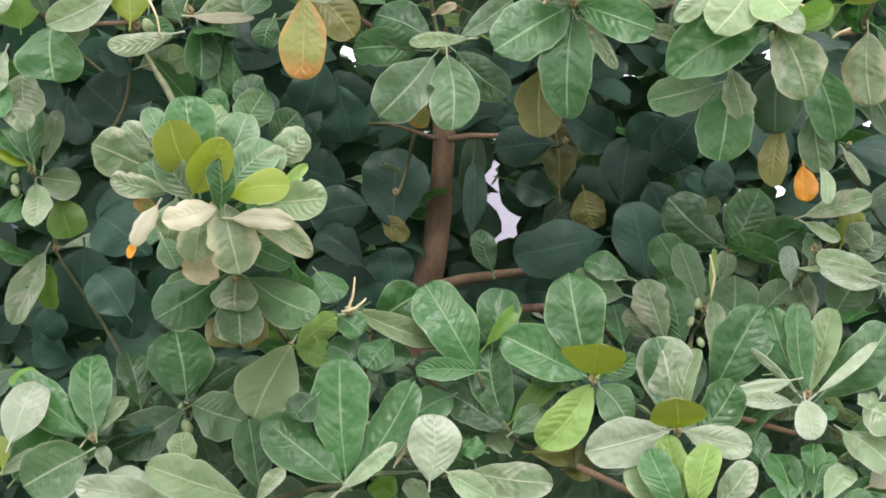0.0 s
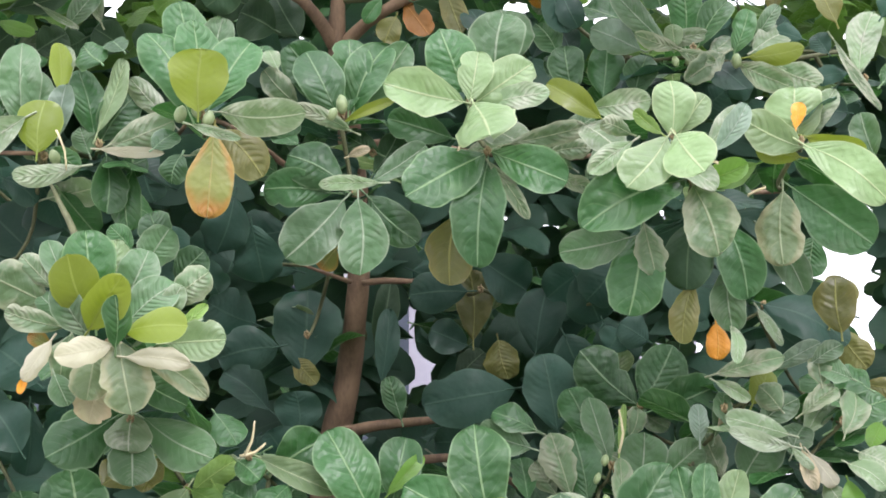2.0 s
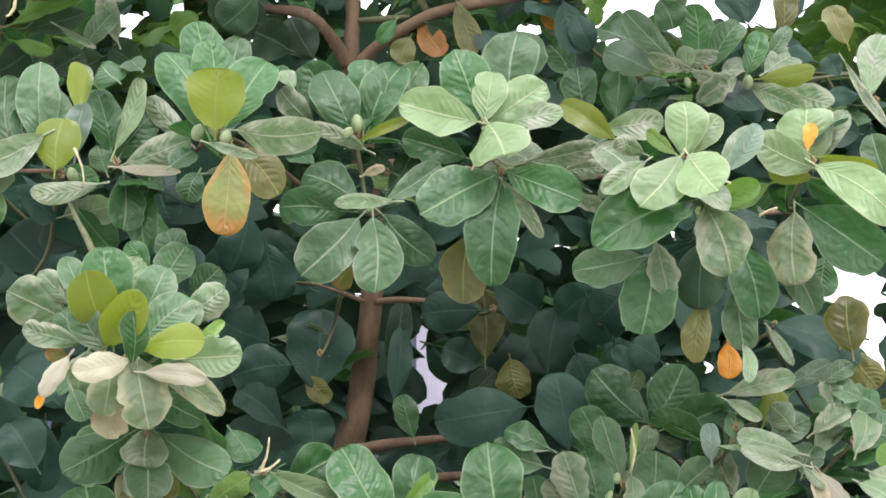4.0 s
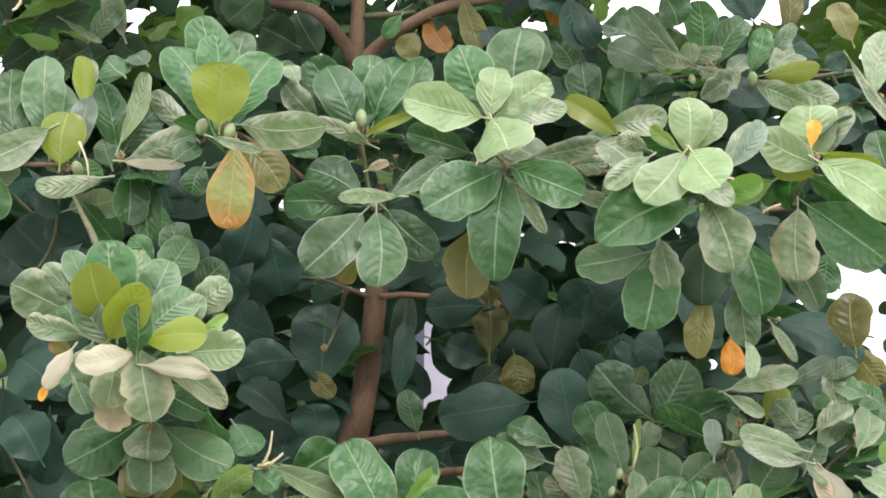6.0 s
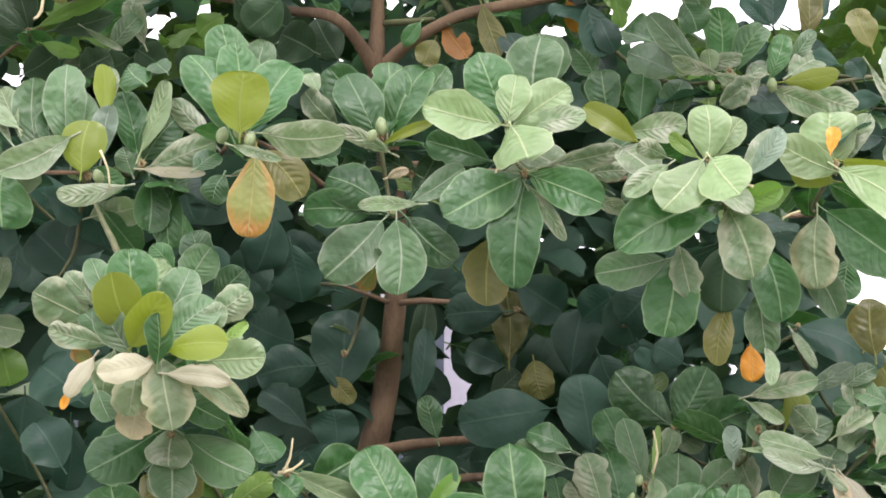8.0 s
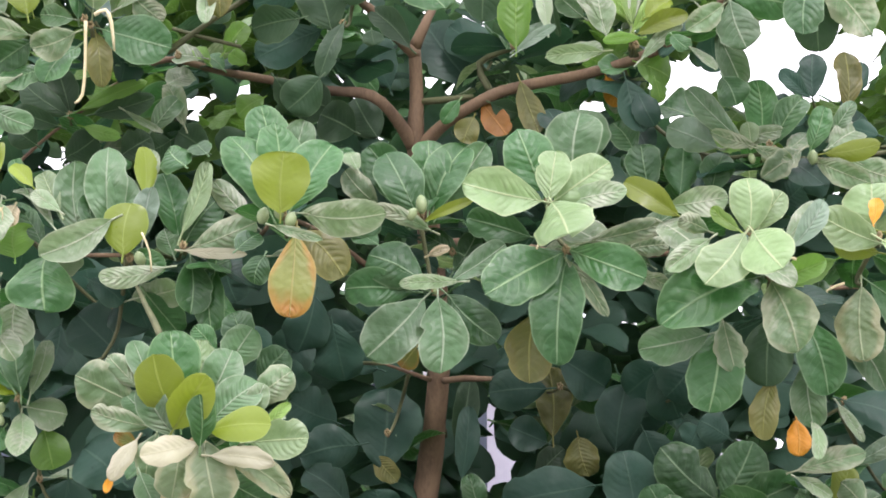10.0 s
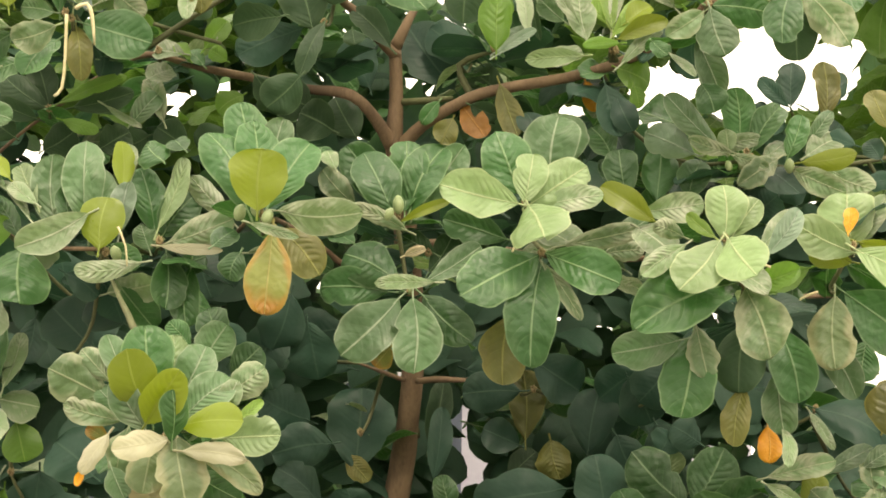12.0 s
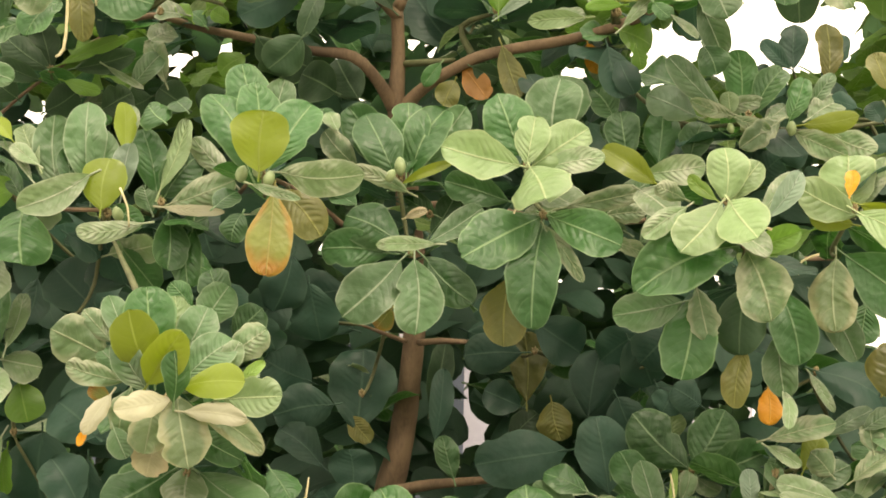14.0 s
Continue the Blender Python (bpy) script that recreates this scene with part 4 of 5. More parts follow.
shoot((-0.017, 4.478, 2.846), [
    (-0.149, -0.025, 0.092, 58, 64, 0.059, 0.043, -43, "p"),
    (-0.197, -0.019, 0.107, -15, 53, 0.068, 0.06, 4, "e"),
    (-0.17, 0.014, -0.052, -60, 34, 0.092, 0.075, 63, "e"),
    (-0.102, 0.015, -0.08, 56, 37, 0.086, 0.067, -42, "e"),])

shoot((0.325, 4.457, 2.75), [
    (0.229, 0.004, 0.06, -130, -36, 0.119, 0.112, 38, "p"),])
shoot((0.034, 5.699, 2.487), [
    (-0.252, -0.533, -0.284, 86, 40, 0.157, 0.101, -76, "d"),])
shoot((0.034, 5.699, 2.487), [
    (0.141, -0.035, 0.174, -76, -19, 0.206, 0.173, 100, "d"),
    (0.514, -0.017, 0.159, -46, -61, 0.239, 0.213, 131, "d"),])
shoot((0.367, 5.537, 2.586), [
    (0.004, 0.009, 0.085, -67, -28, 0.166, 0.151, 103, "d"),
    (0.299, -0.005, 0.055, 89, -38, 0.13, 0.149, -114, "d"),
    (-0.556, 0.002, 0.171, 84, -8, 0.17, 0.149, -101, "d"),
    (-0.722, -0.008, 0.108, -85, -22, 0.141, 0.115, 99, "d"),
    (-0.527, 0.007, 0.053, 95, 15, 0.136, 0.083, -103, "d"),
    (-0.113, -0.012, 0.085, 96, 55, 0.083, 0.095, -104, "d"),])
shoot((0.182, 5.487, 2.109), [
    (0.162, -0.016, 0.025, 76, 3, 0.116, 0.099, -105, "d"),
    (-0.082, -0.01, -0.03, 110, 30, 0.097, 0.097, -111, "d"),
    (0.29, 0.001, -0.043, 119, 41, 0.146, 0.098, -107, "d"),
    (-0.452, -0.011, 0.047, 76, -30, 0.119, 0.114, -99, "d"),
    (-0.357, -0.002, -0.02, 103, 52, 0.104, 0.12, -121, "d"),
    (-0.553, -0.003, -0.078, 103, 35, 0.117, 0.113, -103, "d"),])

shoot((-0.514, 3.967, 2.219), [
    (-0.071, 0.006, -0.056, -98, -64, 0.073, 0.053, 81, "q"),])

shoot((-0.582, 4.514, 2.769), [
    (0.049, 0.012, -0.054, -91, 23, 0.06, 0.072, 82, "e"),])

shoot((0.882, 4.928, 3.106), [
    (0.206, -0.059, -0.023, -113, -29, 0.151, 0.091, 73, "m"),
    (-0.464, -0.013, -0.015, 39, 75, 0.151, 0.144, -35, "q"),
    (-0.341, 0.007, 0.013, 78, 58, 0.102, 0.087, -72, "g"),])
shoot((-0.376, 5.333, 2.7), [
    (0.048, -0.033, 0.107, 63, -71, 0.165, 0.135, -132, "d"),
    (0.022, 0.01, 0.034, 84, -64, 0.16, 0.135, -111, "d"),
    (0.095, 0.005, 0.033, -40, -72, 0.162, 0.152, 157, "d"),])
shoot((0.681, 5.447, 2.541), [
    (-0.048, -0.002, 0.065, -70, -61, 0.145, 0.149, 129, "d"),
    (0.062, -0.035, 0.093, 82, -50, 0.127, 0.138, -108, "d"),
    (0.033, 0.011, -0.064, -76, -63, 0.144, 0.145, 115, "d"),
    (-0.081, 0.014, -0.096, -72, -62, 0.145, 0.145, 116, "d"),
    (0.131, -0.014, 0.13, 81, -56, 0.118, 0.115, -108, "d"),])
shoot((0.984, 4.742, 2.198), [
    (0.121, -0.025, -0.049, -87, 35, 0.112, 0.063, 56, "m"),])
shoot((0.984, 4.742, 2.198), [
    (0.227, -0.022, -0.096, -35, 54, 0.132, 0.079, 44, "m"),
    (0.174, -0.023, 0.025, 13, 73, 0.076, 0.06, -14, "m"),
    (0.153, -0.012, 0.077, -91, 32, 0.091, 0.055, 66, "q"),
    (0.251, -0.019, 0.038, 90, 22, 0.081, 0.063, -73, "q"),
    (0.053, 0.003, 0.065, -65, 26, 0.18, 0.053, 63, "q"),
    (-0.057, -0.024, -0.078, 32, 65, 0.086, 0.05, -22, "q"),])
shoot((0.621, 4.916, 2.123), [
    (0.091, 0.003, -0.012, -37, 62, 0.093, 0.052, 42, "m"),
    (-0.145, -0.009, -0.001, 67, 19, 0.132, 0.086, -47, "p"),])

shoot((-0.479, 3.980, 2.222), [
    (-0.035, 0.050, 0.056, 121, 82, 0.192, 0.114, -109, "g"),
    (-0.029, -0.012, 0.050, 144, 57, 0.145, 0.104, -146, "z"),
    (-0.034, -0.040, 0.025, -135, 43, 0.145, 0.088, 149, "z"),
    (0.023, -0.050, -0.013, -175, 63, 0.112, 0.067, -152, "g"),
    (0.040, -0.050, 0.022, -109, 2, 0.138, 0.085, 68, "y"),
    (-0.036, -0.012, 0.015, 109, 57, 0.130, 0.073, -123, "q"),
    (0.018, -0.050, -0.004, 129, -14, 0.131, 0.061, -80, "c"),
    (0.042, -0.050, -0.030, -119, -7, 0.145, 0.047, 84, "c"),
    (0.025, -0.020, 0.006, -139, -70, 0.158, 0.108, 32, "u"),
    (-0.026, 0.000, -0.010, 154, -77, 0.108, 0.087, -35, "u"),])
shoot((-0.465, 3.992, 2.210), [
    (-0.091, 0.008, 0.040, 128, -74, 0.103, 0.058, -44, "m"),
    (-0.031, 0.018, -0.053, 133, -75, 0.096, 0.081, -57, "t"),
    (0.058, -0.002, -0.013, -107, -30, 0.162, 0.061, 69, "u"),
    (0.102, 0.008, 0.018, -100, 2, 0.127, 0.090, 83, "b"),
    (0.124, 0.018, 0.049, -85, 41, 0.080, 0.027, 86, "n"),
    (0.022, 0.008, 0.062, -82, 42, 0.128, 0.089, 75, "q"),
    (0.088, 0.018, 0.067, -82, 61, 0.087, 0.050, 92, "p"),
    (0.007, 0.048, 0.106, -85, 67, 0.127, 0.088, 85, "q"),
    (-0.007, 0.058, 0.126, 47, 87, 0.121, 0.067, -20, "b"),
    (-0.106, 0.048, 0.117, 81, 70, 0.138, 0.062, -56, "q"),])
shoot((-0.451, 4.004, 2.198), [
    (-0.164, 0.056, 0.120, 90, 26, 0.139, 0.109, -109, "m"),
    (-0.128, 0.026, 0.068, 99, 14, 0.123, 0.056, -88, "m"),
    (-0.131, 0.046, 0.083, 87, 47, 0.082, 0.051, -87, "q"),
    (-0.142, -0.024, 0.035, 127, -55, 0.105, 0.041, -61, "c"),
    (-0.190, -0.024, -0.038, 141, -64, 0.043, 0.018, -55, "a"),
    (-0.156, 0.036, 0.153, 87, 46, 0.098, 0.053, -88, "m"),
    (0.078, 0.076, 0.125, -90, 37, 0.112, 0.076, 90, "m"),
    (-0.151, 0.036, 0.022, 88, 33, 0.061, 0.036, -90, "v"),
    (0.027, 0.036, -0.037, -96, -29, 0.119, 0.067, 90, "g"),])
shoot((-0.463, 4.250, 2.093), [
    (-0.037, 0.020, 0.008, 102, -31, 0.168, 0.120, -77, "e"),
    (0.004, 0.000, 0.016, 176, -66, 0.093, 0.103, -12, "p"),
    (0.027, 0.020, 0.006, -101, -30, 0.177, 0.112, 71, "q"),
    (0.005, -0.010, -0.034, -167, -75, 0.111, 0.105, 7, "q"),
    (-0.026, 0.050, -0.002, 90, 24, 0.083, 0.076, -92, "g"),])
shoot((-0.707, 4.380, 2.722), [
    (0.002, -0.020, -0.010, -33, 81, 0.130, 0.108, 35, "y"),
    (-0.028, -0.020, 0.073, 104, -30, 0.184, 0.084, -90, "p"),
    (-0.043, 0.080, 0.049, 66, 85, 0.231, 0.104, -57, "q"),
    (0.034, 0.070, 0.154, 41, 84, 0.126, 0.058, -13, "y"),
    (0.040, 0.090, 0.162, 14, 88, 0.115, 0.059, 6, "p"),
    (0.037, 0.040, 0.040, -63, 83, 0.130, 0.066, 53, "s"),])
shoot((-0.693, 4.392, 2.710), [
    (-0.093, 0.048, 0.069, 73, 79, 0.107, 0.061, -55, "e"),
    (-0.134, 0.088, 0.065, 80, 83, 0.196, 0.099, -70, "q"),
    (-0.042, 0.058, 0.069, 24, 87, 0.157, 0.083, -4, "q"),
    (0.091, -0.042, -0.031, 117, -14, 0.165, 0.052, -98, "p"),
    (-0.004, 0.018, 0.022, -101, -32, 0.097, 0.056, 90, "g"),])
shoot((-0.578, 4.450, 2.753), [
    (-0.005, 0.000, 0.030, -75, 72, 0.188, 0.060, 52, "b"),
    (-0.020, 0.060, 0.031, 82, 75, 0.174, 0.088, -63, "e"),
    (-0.002, 0.030, 0.017, -83, 55, 0.134, 0.098, 99, "e"),
    (0.006, -0.030, -0.018, -119, -9, 0.168, 0.027, 100, "c"),
    (0.016, 0.000, -0.005, -103, 20, 0.165, 0.083, 95, "m"),
    (0.164, 0.030, 0.060, 87, 47, 0.147, 0.057, -93, "p"),
    (0.013, 0.030, -0.020, -164, -78, 0.146, 0.092, -6, "e"),
    (0.071, 0.050, -0.047, 161, -85, 0.150, 0.078, -12, "g"),
    (-0.030, 0.050, -0.013, 79, 69, 0.075, 0.058, -76, "q"),])
shoot((-0.316, 4.180, 2.759), [
    (-0.003, -0.050, -0.008, -157, 83, 0.138, 0.133, 162, "z"),
    (-0.033, 0.080, 0.073, 83, 81, 0.220, 0.110, -80, "g"),
    (-0.022, 0.040, 0.036, 29, 86, 0.194, 0.110, -14, "g"),
    (-0.032, 0.020, 0.010, 80, 63, 0.217, 0.109, -63, "g"),
    (0.011, 0.030, 0.018, -82, 61, 0.189, 0.114, 79, "g"),
    (-0.000, 0.080, 0.060, -90, 79, 0.188, 0.081, 98, "q"),
    (0.041, -0.030, -0.002, -105, -5, 0.192, 0.088, 118, "p"),
    (0.029, -0.020, -0.046, 161, -80, 0.193, 0.106, -15, "v"),
    (0.039, 0.010, -0.033, -102, -48, 0.146, 0.092, 77, "o"),
    (-0.020, -0.050, -0.036, -120, -20, 0.129, 0.025, 92, "m"),])
shoot((-0.016, 4.460, 2.828), [
    (-0.008, 0.000, -0.003, 79, 65, 0.182, 0.115, -70, "e"),
    (-0.022, 0.050, 0.018, 86, 58, 0.200, 0.104, -94, "e"),
    (0.016, 0.030, 0.019, -3, 86, 0.185, 0.104, 4, "g"),
    (0.025, 0.040, 0.013, -81, 65, 0.195, 0.108, 73, "g"),
    (0.045, 0.080, 0.027, -88, 57, 0.206, 0.088, 96, "q"),
    (0.006, -0.010, -0.019, -112, 19, 0.134, 0.028, 92, "z"),
    (0.026, -0.020, -0.043, 118, 17, 0.145, 0.040, -113, "m"),
    (-0.104, 0.050, 0.038, 87, 47, 0.122, 0.066, -97, "m"),])
shoot((0.018, 4.430, 2.641), [
    (0.059, -0.060, 0.006, 131, -9, 0.184, 0.036, -99, "p"),
    (-0.026, 0.000, -0.022, 111, -46, 0.199, 0.128, -73, "q"),
    (0.007, -0.020, -0.023, -173, -76, 0.185, 0.118, 8, "q"),
    (0.029, 0.030, -0.006, -104, -44, 0.164, 0.096, 89, "e"),
    (-0.027, 0.020, 0.023, 86, 28, 0.149, 0.116, -84, "e"),
    (-0.054, 0.060, 0.007, 95, 2, 0.161, 0.097, -102, "e"),
    (0.039, -0.010, 0.020, -84, 35, 0.156, 0.065, 77, "q"),
    (-0.017, 0.000, 0.081, -111, 16, 0.056, 0.024, 109, "t"),
    (-0.045, 0.050, -0.129, 98, -53, 0.059, 0.056, -90, "v"),])
shoot((0.287, 4.440, 2.857), [
    (-0.017, -0.020, -0.005, 105, 9, 0.194, 0.110, -93, "k"),
    (-0.001, -0.010, -0.003, -59, 79, 0.132, 0.086, 59, "k"),
    (0.015, 0.020, 0.005, -84, 36, 0.167, 0.110, 82, "k"),
    (0.026, 0.030, 0.000, -106, 8, 0.166, 0.066, 86, "p"),
    (0.006, -0.040, -0.013, -166, -40, 0.163, 0.152, 35, "k"),
    (-0.006, 0.060, 0.011, 84, 71, 0.194, 0.124, -87, "g"),
    (0.071, 0.200, 0.100, -90, 83, 0.187, 0.139, 88, "q"),
    (-0.040, 0.060, -0.073, 95, 16, 0.161, 0.084, -105, "e"),
    (0.309, 0.000, -0.039, 85, 35, 0.156, 0.067, -88, "z"),
    (0.284, 0.040, -0.004, -98, 7, 0.147, 0.074, 104, "p"),])
shoot((0.325, 4.420, 2.734), [
    (-0.005, 0.000, -0.006, 112, -30, 0.229, 0.143, -69, "g"),
    (0.003, 0.020, -0.014, 149, -77, 0.266, 0.125, -24, "e"),
    (0.011, 0.010, 0.000, -106, -24, 0.194, 0.110, 82, "g"),
    (0.001, 0.000, -0.023, -108, -56, 0.171, 0.037, 86, "m"),
    (-0.072, 0.080, -0.137, 136, -83, 0.167, 0.115, -43, "o"),
    (0.153, 0.100, -0.033, -95, -20, 0.109, 0.041, 102, "m"),
    (0.057, 0.080, 0.037, -95, 12, 0.188, 0.057, 103, "m"),])
shoot((0.731, 4.250, 2.733), [
    (-0.001, 0.000, -0.003, -5, 84, 0.140, 0.099, -5, "k"),
    (-0.014, -0.020, -0.009, 117, -47, 0.158, 0.116, -56, "k"),
    (0.001, -0.040, -0.007, -157, -43, 0.154, 0.122, 53, "k"),
    (0.021, 0.030, 0.010, -83, 55, 0.115, 0.066, 85, "k"),
    (-0.019, 0.010, 0.005, 85, 42, 0.085, 0.034, -103, "n"),
    (-0.084, 0.030, -0.007, 102, -36, 0.132, 0.054, -90, "p"),
    (-0.084, 0.050, 0.014, 99, 21, 0.076, 0.047, -109, "m"),
    (0.104, 0.050, -0.024, -87, 55, 0.136, 0.055, 86, "s"),])
shoot((0.792, 4.360, 2.652), [
    (-0.013, 0.000, 0.003, 106, -24, 0.279, 0.156, -67, "g"),
    (0.000, -0.020, -0.015, -135, -69, 0.175, 0.128, 61, "m"),
    (0.016, 0.030, 0.007, -107, 15, 0.123, 0.062, 94, "l"),
    (-0.140, 0.050, -0.123, 95, -13, 0.168, 0.098, -98, "q"),
    (-0.112, 0.060, -0.107, 117, -79, 0.204, 0.137, -47, "g"),
    (-0.109, 0.030, -0.093, -127, -77, 0.127, 0.074, 64, "m"),
    (0.018, 0.080, -0.075, 109, -81, 0.165, 0.120, -63, "x"),
    (0.092, 0.080, -0.088, -103, -76, 0.179, 0.110, 91, "e"),
    (0.097, 0.120, -0.175, -137, -86, 0.158, 0.084, 55, "q"),
    (0.012, 0.100, -0.220, 105, -78, 0.146, 0.069, -68, "o"),])
shoot((1.062, 4.430, 2.764), [
    (-0.000, -0.030, -0.015, -110, -37, 0.233, 0.109, 82, "k"),
    (0.006, 0.000, -0.016, 106, 21, 0.167, 0.094, -104, "k"),
    (0.011, 0.050, 0.009, 35, 85, 0.143, 0.136, -49, "k"),
    (-0.010, 0.000, 0.030, -60, 78, 0.067, 0.037, 35, "a"),
    (0.016, 0.010, 0.014, -103, -16, 0.143, 0.064, 113, "z"),
    (0.008, 0.040, -0.029, 102, 9, 0.114, 0.058, -108, "z"),
    (0.037, 0.070, 0.020, -86, 61, 0.144, 0.059, 81, "p"),
    (0.196, 0.080, -0.018, 82, 75, 0.114, 0.073, -100, "q"),])
shoot((1.028, 4.500, 2.666), [
    (0.003, 0.000, -0.006, 163, -78, 0.192, 0.117, 6, "u"),
    (0.035, 0.040, 0.010, -100, -38, 0.233, 0.142, 101, "e"),
    (-0.035, 0.080, -0.087, -95, -57, 0.184, 0.082, 91, "q"),
    (0.179, 0.200, -0.318, 90, 86, 0.136, 0.109, -104, "o"),])
shoot((-0.368, 4.550, 1.961), [
    (0.002, -0.020, -0.001, 120, -58, 0.194, 0.146, -55, "b"),
    (0.013, 0.000, -0.004, -85, 36, 0.120, 0.070, 92, "n"),
    (0.061, -0.010, 0.013, -127, -46, 0.078, 0.045, 61, "n"),
    (0.156, 0.020, 0.077, -103, -23, 0.208, 0.066, 68, "b"),
    (0.202, 0.030, 0.049, -85, 31, 0.134, 0.114, 92, "g"),])
shoot((-0.245, 4.400, 1.634), [
    (0.004, 0.030, 0.012, 24, 86, 0.277, 0.137, -16, "g"),
    (-0.004, 0.000, 0.003, 84, 40, 0.229, 0.126, -58, "g"),
    (0.021, 0.020, 0.012, -83, 57, 0.261, 0.103, 66, "g"),
    (-0.006, -0.030, -0.014, -82, 38, 0.165, 0.042, 76, "p"),])
shoot((-0.440, 4.380, 1.617), [
    (0.002, 0.050, 0.003, 63, 81, 0.172, 0.097, -57, "e"),
    (-0.032, 0.000, -0.008, 103, 21, 0.229, 0.108, -81, "b"),
    (0.002, -0.020, -0.014, -83, 48, 0.092, 0.039, 88, "p"),
    (-0.163, 0.030, 0.060, 63, 81, 0.088, 0.068, -56, "b"),])
shoot((-0.639, 4.750, 1.841), [
    (-0.009, 0.020, 0.015, 66, 80, 0.167, 0.159, -59, "g"),
    (-0.019, 0.000, -0.019, 99, -27, 0.192, 0.126, -76, "e"),
    (0.006, 0.010, -0.006, -105, -19, 0.147, 0.124, 84, "q"),
    (0.008, 0.050, 0.011, -87, 37, 0.135, 0.086, 94, "e"),])
shoot((0.339, 4.480, 1.853), [
    (-0.005, 0.020, 0.009, 69, 81, 0.247, 0.146, -63, "g"),
    (-0.013, 0.000, 0.006, 84, 29, 0.220, 0.126, -76, "g"),
    (0.001, -0.030, 0.009, -177, 38, 0.111, 0.151, 169, "z"),
    (-0.002, 0.010, -0.010, 108, -47, 0.193, 0.103, -75, "n"),
    (0.014, 0.020, -0.013, -123, -51, 0.116, 0.090, 68, "q"),
    (0.018, 0.030, 0.003, -86, 30, 0.101, 0.056, 88, "g"),])
shoot((0.517, 4.380, 1.728), [
    (-0.007, 0.020, 0.013, 59, 81, 0.201, 0.109, -56, "e"),
    (-0.005, 0.040, 0.014, 72, 83, 0.205, 0.131, -79, "p"),
    (0.011, 0.010, 0.013, -72, 75, 0.181, 0.064, 46, "b"),
    (-0.003, -0.030, 0.005, 173, 37, 0.107, 0.125, -179, "z"),
    (-0.017, 0.000, 0.001, 105, -12, 0.206, 0.113, -86, "w"),
    (0.016, 0.010, -0.004, -106, -16, 0.159, 0.075, 88, "w"),
    (0.053, 0.050, -0.014, -85, 51, 0.152, 0.103, 80, "g"),])
shoot((0.509, 4.300, 1.555), [
    (-0.002, 0.000, -0.007, 78, 65, 0.155, 0.080, -75, "g"),
    (0.003, 0.030, 0.009, 71, 80, 0.156, 0.075, -78, "n"),
    (0.030, 0.000, -0.004, -73, 73, 0.151, 0.077, 66, "n"),
    (0.083, 0.020, -0.006, -85, 50, 0.133, 0.075, 79, "p"),
    (-0.016, 0.040, -0.016, 86, 58, 0.159, 0.082, -91, "b"),])
shoot((0.837, 4.480, 1.801), [
    (-0.212, 0.060, 0.012, -86, 58, 0.236, 0.135, 91, "e"),
    (-0.005, 0.040, 0.009, 79, 72, 0.207, 0.092, -90, "g"),
    (0.001, 0.020, 0.003, 11, 85, 0.216, 0.072, -2, "g"),
    (0.015, 0.040, 0.009, -80, 72, 0.203, 0.080, 60, "b"),
    (0.016, -0.020, 0.001, -82, 38, 0.192, 0.031, 59, "w"),
    (0.038, 0.060, -0.005, -88, 42, 0.240, 0.126, 82, "g"),
    (-0.031, 0.000, 0.035, 105, -9, 0.152, 0.037, -88, "w"),
    (-0.036, -0.010, -0.023, 109, 6, 0.128, 0.040, -95, "w"),
    (-0.011, -0.020, -0.011, -173, -59, 0.110, 0.074, 20, "w"),
    (-0.020, 0.000, -0.002, 84, 47, 0.155, 0.021, -94, "p"),])
shoot((0.139, 4.520, 1.742), [
    (0.001, 0.020, 0.000, 84, 35, 0.178, 0.097, -73, "e"),
    (-0.005, 0.030, 0.008, 72, 79, 0.195, 0.105, -74, "g"),
    (0.008, 0.010, 0.021, -85, 41, 0.160, 0.058, 71, "l"),
    (0.006, -0.010, -0.006, -83, 36, 0.098, 0.061, 85, "q"),])
shoot((0.071, 4.500, 1.884), [
    (-0.004, 0.020, 0.001, 83, 62, 0.238, 0.139, -66, "g"),
    (0.036, 0.060, 0.047, -81, 78, 0.154, 0.105, 80, "e"),
    (0.023, 0.040, 0.060, -85, 48, 0.127, 0.040, 88, "l"),
    (0.004, 0.000, 0.000, 105, 2, 0.150, 0.056, -83, "g"),])
shoot((-0.007, 4.380, 1.649), [
    (-0.042, 0.030, -0.017, -50, 84, 0.154, 0.122, 51, "w"),
    (0.049, 0.000, 0.001, -111, -9, 0.197, 0.085, 86, "p"),
    (-0.002, -0.020, 0.003, -113, -29, 0.126, 0.064, 78, "p"),])
shoot((-0.878, 4.660, 3.398), [
    (0.016, 0.020, 0.023, -51, 84, 0.167, 0.115, 55, "b"),
    (-0.143, -0.020, 0.007, 69, 77, 0.152, 0.125, -61, "y"),
    (-0.148, 0.040, 0.046, 84, 71, 0.185, 0.121, -79, "y"),
    (-0.111, 0.030, 0.033, -81, 69, 0.126, 0.048, 81, "p"),
    (-0.022, 0.030, 0.011, 69, 81, 0.135, 0.057, -61, "g"),
    (-0.136, -0.020, -0.049, 107, 10, 0.145, 0.066, -99, "m"),
    (-0.020, -0.010, -0.039, 107, -26, 0.117, 0.085, -105, "m"),
    (-0.033, 0.020, 0.007, 101, 5, 0.084, 0.060, -109, "q"),])
